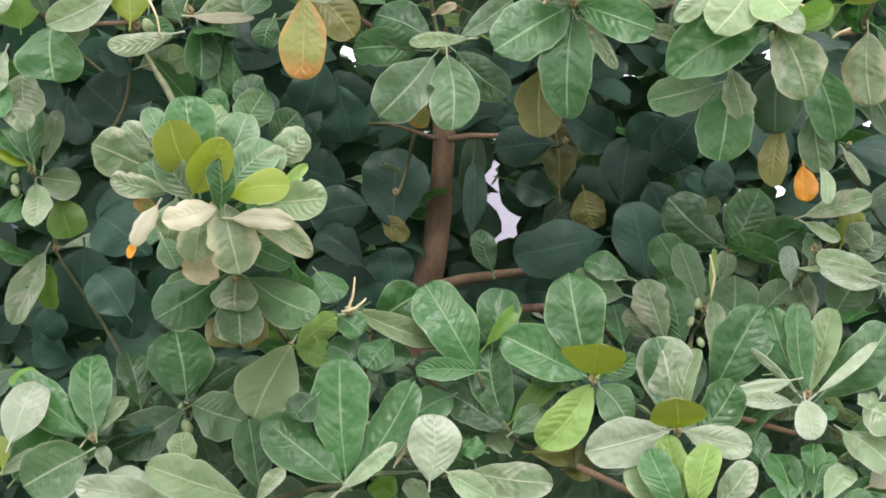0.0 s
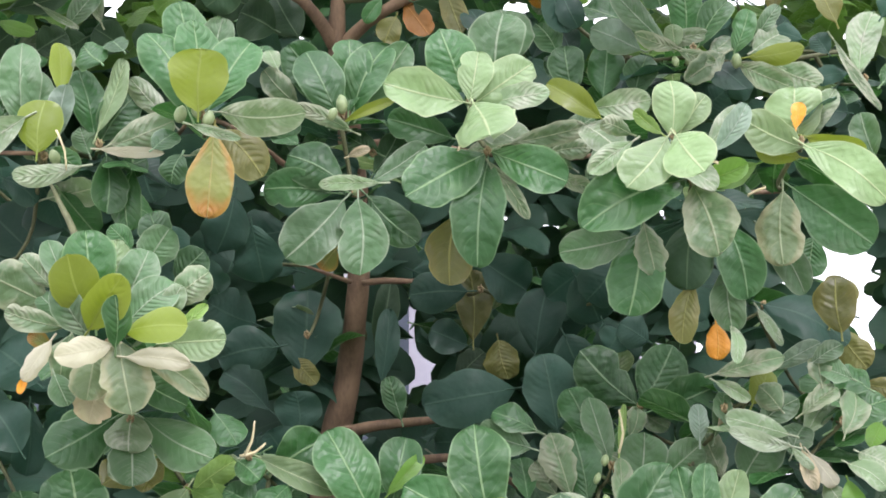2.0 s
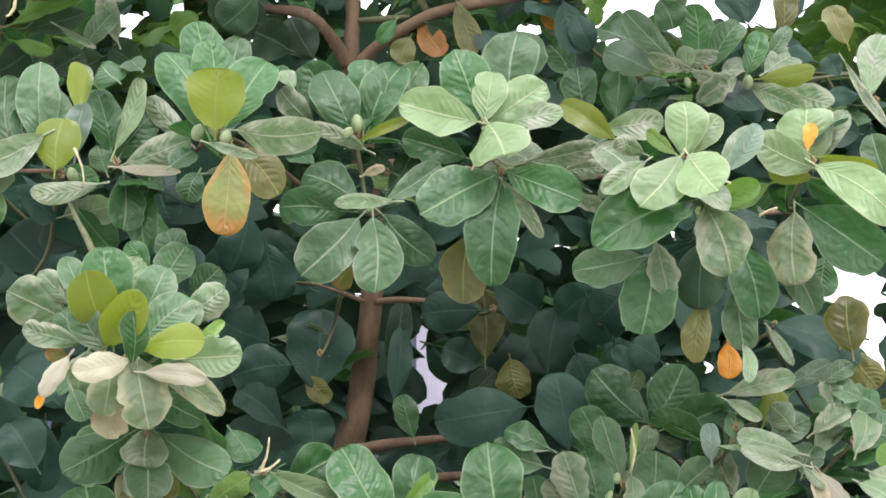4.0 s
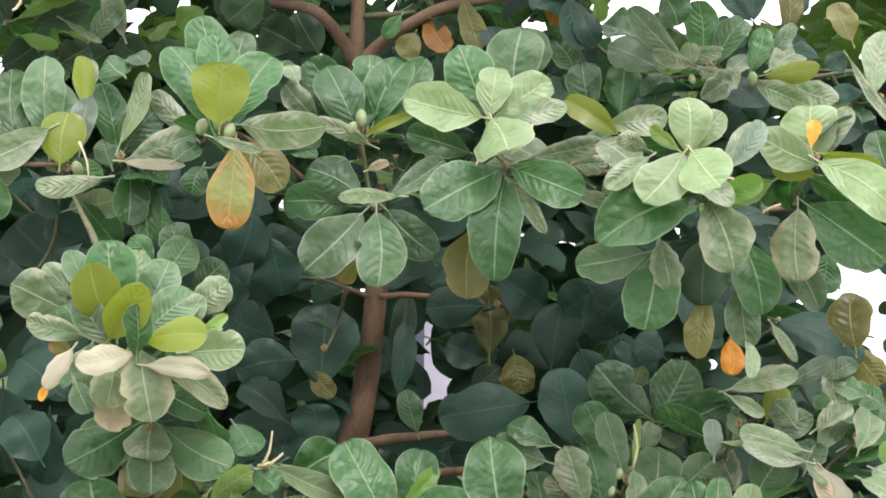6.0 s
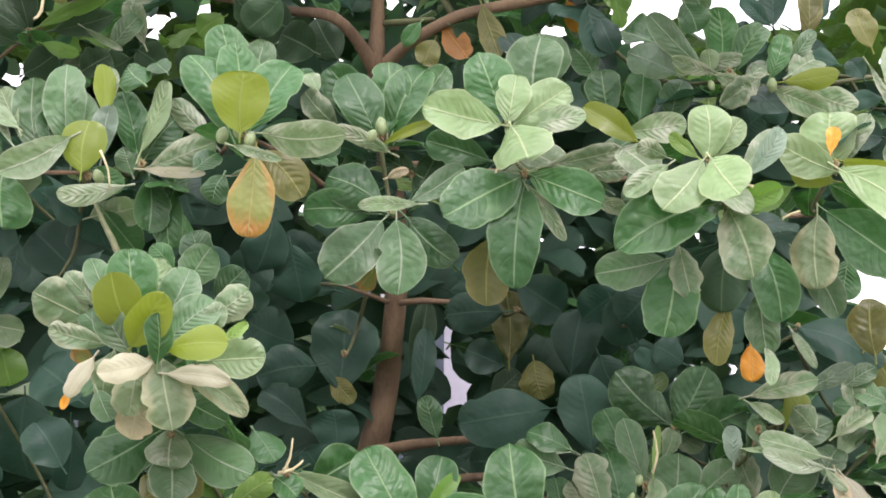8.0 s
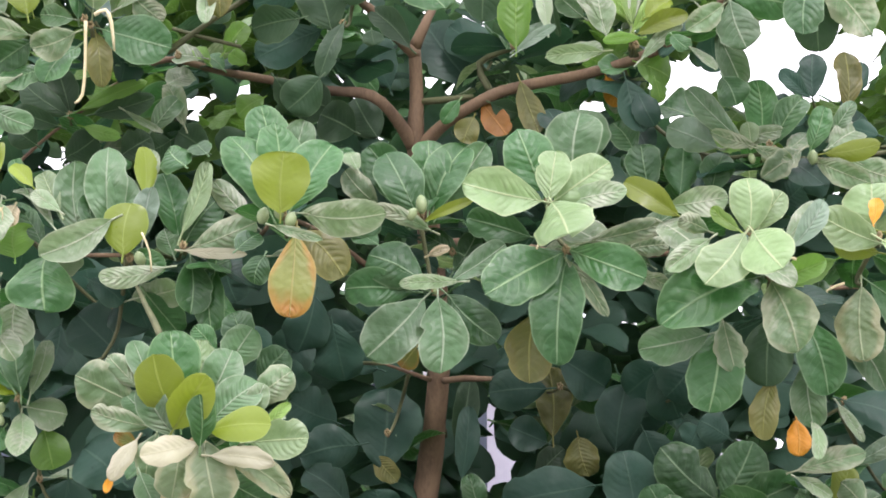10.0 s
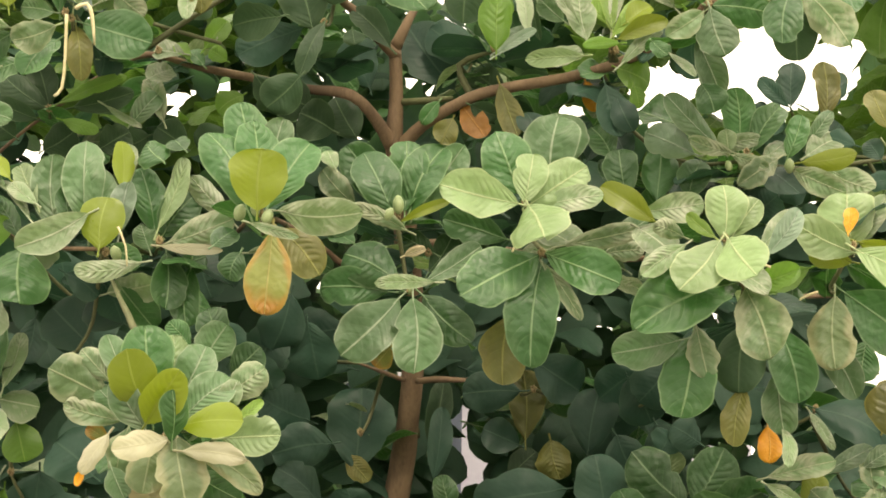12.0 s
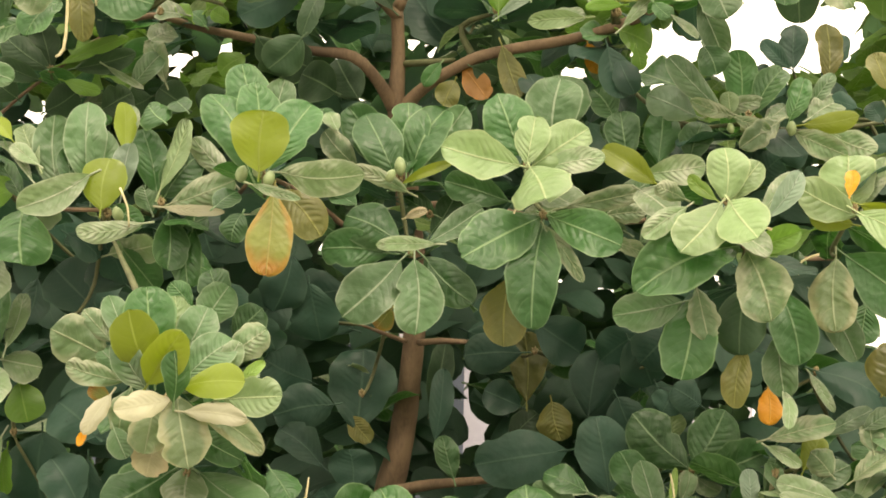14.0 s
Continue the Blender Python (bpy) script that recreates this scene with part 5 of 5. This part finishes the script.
shoot((-0.864, 4.672, 3.386), [
    (0.025, 0.018, -0.005, -102, -19, 0.198, 0.131, 88, "e"),
    (0.005, 0.038, -0.007, -118, -80, 0.148, 0.068, 54, "o"),
    (0.056, 0.028, 0.051, -84, 33, 0.189, 0.048, 89, "p"),
    (0.094, 0.038, 0.098, -105, -42, 0.120, 0.068, 89, "m"),
    (-0.186, 0.008, -0.136, 109, -37, 0.121, 0.044, -101, "p"),
    (-0.258, 0.038, -0.204, -101, -27, 0.136, 0.068, 95, "q"),
    (-0.162, 0.048, -0.025, 96, -39, 0.134, 0.099, -109, "e"),])
shoot((-0.964, 4.950, 3.229), [
    (-0.007, 0.020, 0.006, 88, 36, 0.163, 0.084, -81, "x"),
    (-0.009, 0.040, 0.015, 83, 72, 0.137, 0.082, -77, "x"),
    (0.022, 0.000, 0.016, -103, 20, 0.199, 0.043, 95, "l"),
    (0.055, 0.030, 0.015, -98, 13, 0.171, 0.065, 111, "x"),
    (0.035, 0.000, -0.029, -105, -20, 0.115, 0.040, 98, "l"),
    (0.144, 0.000, 0.016, -106, -32, 0.130, 0.020, 91, "p"),
    (0.209, 0.040, -0.033, -85, 54, 0.129, 0.066, 83, "q"),
    (0.299, 0.050, -0.014, 82, 67, 0.134, 0.062, -81, "m"),])
shoot((0.532, 4.850, 3.402), [
    (-0.062, 0.020, 0.020, 69, 81, 0.139, 0.087, -66, "p"),
    (-0.069, 0.030, 0.033, 83, 61, 0.203, 0.034, -98, "p"),
    (-0.074, -0.020, -0.038, 105, -10, 0.162, 0.051, -106, "b"),
    (0.023, -0.030, -0.004, 110, -11, 0.111, 0.033, -96, "l"),
    (0.018, 0.000, 0.016, -103, 19, 0.141, 0.056, 96, "z"),
    (0.023, -0.010, -0.060, -83, 44, 0.159, 0.042, 75, "p"),
    (0.004, 0.010, 0.026, -83, 58, 0.127, 0.040, 90, "n"),
    (0.007, 0.030, 0.055, 68, 82, 0.190, 0.055, -76, "n"),
    (0.008, 0.040, 0.059, -76, 77, 0.200, 0.049, 56, "p"),])
shoot((0.546, 4.862, 3.390), [
    (-0.020, 0.038, 0.090, 86, 62, 0.194, 0.065, -100, "n"),
    (0.163, 0.038, 0.138, 85, 50, 0.154, 0.065, -105, "p"),
    (0.266, 0.008, 0.168, 105, -1, 0.138, 0.044, -102, "z"),
    (-0.233, 0.028, 0.055, 72, 80, 0.130, 0.046, -79, "w"),
    (-0.317, 0.008, 0.001, -19, 87, 0.167, 0.093, 28, "l"),
    (-0.318, -0.012, -0.022, -84, 37, 0.132, 0.030, 101, "s"),
    (0.083, 0.058, 0.165, -78, 81, 0.117, 0.062, 75, "q"),
    (-0.132, 0.068, 0.105, 87, 44, 0.095, 0.062, -105, "q"),])
shoot((0.759, 4.620, 3.436), [
    (0.007, 0.000, -0.003, -103, -11, 0.150, 0.104, 99, "g"),
    (-0.000, -0.020, -0.017, -137, -71, 0.143, 0.107, 60, "q"),
    (-0.012, 0.000, -0.021, 108, -37, 0.128, 0.064, -92, "m"),
    (-0.010, 0.150, -0.041, -103, -68, 0.162, 0.080, 78, "q"),
    (0.006, 0.040, 0.021, 81, 70, 0.114, 0.074, -97, "b"),])
shoot((0.922, 4.330, 3.388), [
    (-0.003, 0.000, -0.014, 130, -73, 0.160, 0.100, -34, "e"),
    (0.007, 0.060, -0.020, -148, -87, 0.155, 0.108, 44, "x"),
    (0.017, 0.000, -0.014, -111, -55, 0.189, 0.099, 95, "m"),
    (-0.013, -0.020, 0.007, 105, -15, 0.173, 0.063, -106, "b"),
    (-0.004, 0.020, 0.031, 98, 14, 0.138, 0.072, -116, "b"),])
shoot((1.121, 5.450, 3.425), [
    (-0.006, 0.000, 0.004, 88, 46, 0.123, 0.055, -98, "d"),
    (0.004, 0.020, 0.013, -67, 87, 0.140, 0.089, 57, "d"),
    (0.108, 0.030, -0.022, 7, 89, 0.178, 0.088, 1, "o"),
    (0.094, 0.060, -0.006, -87, 62, 0.158, 0.069, 86, "d"),])
shoot((0.880, 4.820, 3.103), [
    (-0.068, 0.000, 0.009, 84, 48, 0.205, 0.071, -88, "q"),
    (-0.017, 0.020, 0.015, 16, 86, 0.171, 0.096, -26, "g"),
    (0.015, 0.020, 0.006, -83, 57, 0.157, 0.080, 74, "g"),
    (-0.131, 0.030, 0.003, 101, 20, 0.139, 0.092, -112, "s"),
    (-0.048, -0.010, -0.003, 51, 84, 0.066, 0.051, -62, "b"),
    (-0.038, -0.020, -0.006, 110, 10, 0.121, 0.044, -113, "m"),
    (0.080, -0.020, -0.020, 113, -35, 0.137, 0.068, -84, "m"),
    (0.110, 0.020, -0.010, -81, 70, 0.130, 0.063, 76, "g"),])
shoot((0.894, 4.832, 3.091), [
    (0.126, -0.022, -0.015, -106, 6, 0.142, 0.059, 91, "z"),
    (0.105, -0.012, -0.032, -114, -29, 0.157, 0.068, 98, "m"),
    (0.153, 0.028, 0.045, -85, 55, 0.119, 0.046, 86, "q"),
    (-0.058, -0.042, -0.003, -112, -23, 0.102, 0.038, 100, "m"),
    (-0.317, 0.088, -0.092, 82, 82, 0.139, 0.096, -90, "e"),
    (-0.236, 0.088, -0.092, -79, 84, 0.144, 0.099, 73, "e"),
    (-0.154, 0.088, -0.092, -86, 72, 0.118, 0.088, 84, "e"),
    (-0.115, 0.018, 0.015, -101, 14, 0.152, 0.045, 106, "p"),])
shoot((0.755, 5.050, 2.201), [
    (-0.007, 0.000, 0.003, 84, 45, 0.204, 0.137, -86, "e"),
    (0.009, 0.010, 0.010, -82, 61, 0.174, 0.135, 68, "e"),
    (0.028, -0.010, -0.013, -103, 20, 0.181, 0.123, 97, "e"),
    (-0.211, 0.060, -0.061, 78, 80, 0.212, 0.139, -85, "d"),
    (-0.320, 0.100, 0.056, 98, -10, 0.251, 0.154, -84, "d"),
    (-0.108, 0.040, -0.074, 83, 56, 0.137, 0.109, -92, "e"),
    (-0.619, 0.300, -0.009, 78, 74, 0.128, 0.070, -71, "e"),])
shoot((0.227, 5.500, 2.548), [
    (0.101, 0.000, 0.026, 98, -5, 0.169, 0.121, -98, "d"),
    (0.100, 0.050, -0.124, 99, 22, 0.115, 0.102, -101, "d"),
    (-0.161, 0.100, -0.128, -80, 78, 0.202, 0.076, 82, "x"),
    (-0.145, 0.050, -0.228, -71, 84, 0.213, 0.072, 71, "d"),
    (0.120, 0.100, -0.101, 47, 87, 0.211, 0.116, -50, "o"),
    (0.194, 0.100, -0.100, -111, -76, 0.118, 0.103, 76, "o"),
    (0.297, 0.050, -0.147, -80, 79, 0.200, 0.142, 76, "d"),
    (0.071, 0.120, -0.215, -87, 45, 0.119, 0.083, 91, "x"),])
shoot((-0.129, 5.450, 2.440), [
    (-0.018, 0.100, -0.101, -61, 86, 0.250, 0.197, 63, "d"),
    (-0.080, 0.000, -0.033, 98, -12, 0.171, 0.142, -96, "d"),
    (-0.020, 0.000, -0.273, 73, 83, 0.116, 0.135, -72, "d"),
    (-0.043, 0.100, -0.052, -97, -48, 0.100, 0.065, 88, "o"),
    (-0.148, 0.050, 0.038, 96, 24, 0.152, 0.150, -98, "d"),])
shoot((0.488, 5.000, 3.349), [
    (-0.012, 0.000, 0.002, -105, -71, 0.091, 0.052, 86, "a"),])
shoot((0.642, 4.760, 2.027), [
    (-0.195, 0.000, 0.043, 102, 17, 0.143, 0.090, -85, "q"),
    (-0.099, 0.010, -0.072, 79, 73, 0.160, 0.092, -76, "m"),
    (-0.055, 0.030, -0.086, 74, 78, 0.179, 0.103, -82, "e"),
    (0.004, 0.060, 0.013, 78, 74, 0.169, 0.077, -72, "q"),
    (-0.045, 0.100, 0.075, 87, 69, 0.135, 0.096, -95, "e"),
    (0.020, 0.000, 0.030, -66, 82, 0.123, 0.020, 59, "n"),])
shoot((0.656, 4.772, 2.015), [
    (0.058, 0.068, -0.048, -77, 81, 0.148, 0.121, 69, "q"),
    (0.116, 0.068, -0.021, -87, 41, 0.144, 0.090, 85, "q"),
    (0.001, -0.032, -0.121, -40, 85, 0.152, 0.054, 53, "m"),
    (0.274, 0.068, -0.012, 85, 68, 0.120, 0.076, -96, "m"),
    (0.324, 0.068, -0.014, -87, 53, 0.148, 0.123, 80, "q"),
    (-0.147, 0.018, -0.055, 84, 57, 0.096, 0.065, -92, "m"),])
shoot((0.908, 4.680, 2.161), [
    (0.155, -0.010, -0.065, 109, 13, 0.171, 0.067, -88, "p"),
    (0.159, -0.020, -0.094, 109, 12, 0.171, 0.045, -103, "w"),
    (-0.018, 0.000, 0.082, -103, 15, 0.168, 0.064, 82, "m"),
    (0.080, 0.050, 0.014, -85, 64, 0.096, 0.069, 78, "z"),
    (-0.021, -0.010, 0.064, -115, -31, 0.098, 0.037, 88, "p"),
    (-0.060, 0.000, -0.084, 10, 87, 0.095, 0.050, -5, "s"),
    (0.147, 0.040, -0.001, 85, 49, 0.078, 0.072, -99, "m"),
    (0.091, 0.050, -0.040, -86, 33, 0.124, 0.072, 86, "q"),])
shoot((-0.843, 4.450, 1.711), [
    (0.186, -0.020, -0.097, 112, 10, 0.208, 0.081, -91, "w"),
    (-0.001, 0.020, 0.013, 104, -27, 0.159, 0.139, -89, "q"),])
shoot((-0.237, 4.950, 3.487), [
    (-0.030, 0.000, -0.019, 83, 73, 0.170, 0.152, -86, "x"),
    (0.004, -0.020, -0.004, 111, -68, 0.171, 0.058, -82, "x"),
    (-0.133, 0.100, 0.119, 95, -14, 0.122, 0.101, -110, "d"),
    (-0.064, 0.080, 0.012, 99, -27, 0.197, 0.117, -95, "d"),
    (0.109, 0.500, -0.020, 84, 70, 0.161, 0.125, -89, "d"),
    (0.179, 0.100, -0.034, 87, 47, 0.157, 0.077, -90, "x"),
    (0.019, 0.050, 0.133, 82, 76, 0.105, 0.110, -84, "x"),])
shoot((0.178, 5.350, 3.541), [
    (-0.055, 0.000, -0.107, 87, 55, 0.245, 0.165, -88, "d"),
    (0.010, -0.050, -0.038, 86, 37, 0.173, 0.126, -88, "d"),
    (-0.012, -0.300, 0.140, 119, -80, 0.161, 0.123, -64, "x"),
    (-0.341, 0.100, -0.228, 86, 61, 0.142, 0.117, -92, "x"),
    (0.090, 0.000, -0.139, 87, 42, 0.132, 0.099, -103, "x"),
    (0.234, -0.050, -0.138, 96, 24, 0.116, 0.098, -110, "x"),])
shoot((0.058, 4.620, 2.775), [
    (0.017, 0.000, -0.003, 85, 30, 0.100, 0.064, -100, "e"),
    (0.003, 0.020, -0.044, -82, 59, 0.113, 0.064, 90, "e"),
    (-0.125, 0.020, 0.015, -102, -33, 0.106, 0.058, 94, "d"),
    (0.042, 0.030, 0.071, -102, -34, 0.124, 0.071, 106, "e"),
    (-0.041, 0.020, -0.039, 123, -63, 0.071, 0.055, -65, "x"),
    (-0.112, 0.030, 0.060, 109, -39, 0.071, 0.050, -90, "e"),])
shoot((0.555, 4.720, 2.804), [
    (-0.057, 0.000, -0.001, -102, 4, 0.103, 0.055, 94, "m"),
    (0.002, 0.020, -0.039, 85, 36, 0.114, 0.066, -101, "q"),
    (0.034, 0.030, -0.066, -84, 58, 0.106, 0.057, 86, "q"),
    (-0.024, 0.040, 0.053, -86, 30, 0.098, 0.064, 97, "q"),])
shoot((-0.252, 4.700, 2.791), [
    (-0.022, 0.000, 0.021, -102, -36, 0.118, 0.056, 92, "e"),
    (0.071, 0.020, -0.067, 84, 45, 0.103, 0.062, -93, "x"),])
shoot((-0.436, 4.300, 2.409), [
    (-0.013, 0.000, 0.026, -86, 59, 0.107, 0.090, 97, "q"),
    (0.031, 0.050, 0.074, 85, 66, 0.101, 0.078, -84, "e"),
    (-0.042, 0.020, 0.068, 85, 48, 0.080, 0.052, -88, "g"),
    (0.049, 0.080, 0.014, -87, 47, 0.092, 0.078, 98, "e"),])
shoot((-0.796, 4.600, 2.511), [
    (0.103, 0.100, 0.090, 87, 39, 0.112, 0.128, -91, "d"),
    (0.019, 0.120, 0.036, 87, 44, 0.143, 0.143, -88, "d"),
    (0.049, 0.100, -0.288, 87, 40, 0.130, 0.155, -87, "d"),
    (0.015, 0.100, -0.453, 86, 56, 0.132, 0.126, -81, "d"),])

fruit((-0.361, 4.165, 2.755), 0.033)
fruit((-0.325, 4.145, 2.756), 0.025)
fruit((-0.297, 4.139, 2.739), 0.03)
fruit((-0.014, 4.427, 2.847), 0.038)
fruit((-0.036, 4.403, 2.816), 0.029)
fruit((0.831, 4.8, 3.061), 0.026)
fruit((0.866, 4.8, 3.067), 0.026)
fruit((0.989, 4.802, 3.064), 0.032)
fruit((-0.663, 4.349, 2.699), 0.031)
fruit((-1.045, 4.674, 2.402), 0.025)
fruit((-1.048, 4.681, 2.374), 0.028)
fruit((-0.662, 4.762, 1.828), 0.025)
fruit((-0.646, 4.747, 1.779), 0.033)
fruit((0.619, 4.69, 2.036), 0.024)
fruit((0.6, 4.695, 1.993), 0.024)
fruit((0.62, 4.68, 1.941), 0.024)
fruit((0.042, 4.48, 1.646), 0.018)
fruit((0.018, 4.427, 2.642), 0.024)
spike([(-0.861, 4.59, 3.368), (-0.863, 4.616, 3.264), (-0.87, 4.635, 3.188), (-0.89, 4.64, 3.168)], 0.005)
spike([(-0.839, 4.587, 3.382), (-0.811, 4.584, 3.394), (-0.797, 4.592, 3.364), (-0.79, 4.61, 3.295)], 0.005)
spike([(0.267, 4.403, 2.755), (0.251, 4.412, 2.719), (0.247, 4.422, 2.677)])
spike([(-0.654, 4.305, 2.752), (-0.636, 4.316, 2.709), (-0.632, 4.327, 2.664)])
spike([(-1.029, 4.457, 2.858), (-1.015, 4.461, 2.843), (-1.016, 4.467, 2.822)])
spike([(-0.23, 4.44, 2.028), (-0.213, 4.436, 2.063), (-0.207, 4.431, 2.108)])
spike([(-0.24, 4.44, 2.029), (-0.206, 4.439, 2.037), (-0.182, 4.437, 2.058)])
spike([(0.658, 4.738, 2.057), (0.669, 4.733, 2.105), (0.659, 4.727, 2.161)])
spike([(-0.127, 4.477, 1.673), (-0.106, 4.474, 1.701), (-0.096, 4.47, 1.739)])
spike([(0.848, 4.327, 2.687), (0.829, 4.326, 2.69), (0.812, 4.332, 2.668)])
spike([(1, 4.543, 2.677), (0.959, 4.547, 2.66), (0.95, 4.554, 2.627)])

# ---- the deeper crown and its added shading canopy: leaves nobody could count ----


def crown_leaves(count, region, seed, near_gaps, size=(0.15, 0.24), outward=False, material=None):
    rng = random.Random(seed)
    verts, faces, uvs = [], [], []
    for _ in range(count):
        p = region(rng)
        length = rng.uniform(*size)
        width = length * rng.uniform(0.5, 0.68)
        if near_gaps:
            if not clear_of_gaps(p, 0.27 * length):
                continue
        if outward:
            # leaves of the skin face the light outside the crown
            n = Vector((rng.uniform(-0.5, 0.5), -1.0, rng.uniform(-0.1, 1.0))).normalized()
            ax = (Matrix.Rotation(rng.uniform(0, 6.28), 3, n) @ n.cross(Vector((1, 0, 0)))).normalized()
            m = Matrix.Translation(p) @ Matrix((ax.cross(n), ax, n)).transposed().to_4x4()
        else:
            m = Matrix.Translation(p) @ leaf_frame(rng.uniform(0, 360), rng.uniform(-55, 45), rng.uniform(-50, 50))
        vs, fs, us = blade(length, width, rng, 8, 4)
        vs, us, fs = vs[:45], us[:45], fs[:32]
        o = len(verts)
        verts += [m @ (Vector(v) - Vector((0, length * 0.5, 0))) for v in vs]
        faces += [tuple(i + o for i in f) for f in fs]
        uvs += us
    me = bpy.data.meshes.new("inner_foliage")
    me.from_pydata([v - TREE_AT for v in verts], [], faces)
    me.materials.append(material or CROWN_HAZE_LEAF)
    layer = me.uv_layers.new(name="blade")
    layer.data.foreach_set("uv", [c for loop in me.loops for c in uvs[loop.vertex_index]])
    me.shade_smooth()
    ob = new("inner_foliage", me)
    ob.parent = tree
    return tagged(ob, "dense crown foliage, partly unseen and added for its shade", kind="stuff")


def back_layer(rng):
    return Vector((rng.uniform(-2.3, 2.4), rng.uniform(6.2, 7.6), 4.3 - 3.3 * rng.random() ** 0.8))


def skin_layer(rng):
    return Vector((rng.uniform(-2.2, 2.3), rng.uniform(5.85, 6.2), rng.uniform(1.0, 3.45)))


def upper_layer(rng):
    x = rng.uniform(0.45, 2.2) * rng.choice((-1, 1))
    return Vector((x, rng.uniform(5.45, 6.5), rng.uniform(3.3, 4.3)))


def high_layer(rng):
    return Vector((rng.uniform(-2.3, 0.95), rng.uniform(5.5, 7.0), rng.uniform(3.2, 4.45)))


# unseen canopy overhead, added to keep sky light off the inner crown
def shade_canopy_layer(rng):
    x = rng.uniform(-2.6, 2.6)
    y = rng.uniform(4.5 if abs(x) < 0.8 else 6.0, 8.0)
    return Vector((x, y, 3.95 + rng.uniform(0.0, 0.9) + 0.12 * (y - 4.6)))


# side leaves, mostly out of sight, added to keep the inside dark
def flank_layer(rng):
    side = rng.choice((-1, 1))
    return Vector((side * rng.uniform(1.75, 2.6), rng.uniform(4.8, 7.4), rng.uniform(1.0, 4.2)))


def under_layer(rng):
    return Vector((rng.uniform(-1.35, 1.4), rng.uniform(4.75, 5.35), rng.uniform(1.15, 1.95)))


def low_layer(rng):
    return Vector((rng.uniform(-2.2, 2.2), rng.uniform(4.7, 7.0), rng.uniform(0.9, 1.55)))


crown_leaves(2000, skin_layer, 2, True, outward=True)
crown_leaves(6000, back_layer, 3, True, material=BACK_LIFT_LEAF)
crown_leaves(1500, upper_layer, 13, True, size=(0.11, 0.21), material=UPPER_BACKLIT_LEAF)
crown_leaves(1350, shade_canopy_layer, 5, True)
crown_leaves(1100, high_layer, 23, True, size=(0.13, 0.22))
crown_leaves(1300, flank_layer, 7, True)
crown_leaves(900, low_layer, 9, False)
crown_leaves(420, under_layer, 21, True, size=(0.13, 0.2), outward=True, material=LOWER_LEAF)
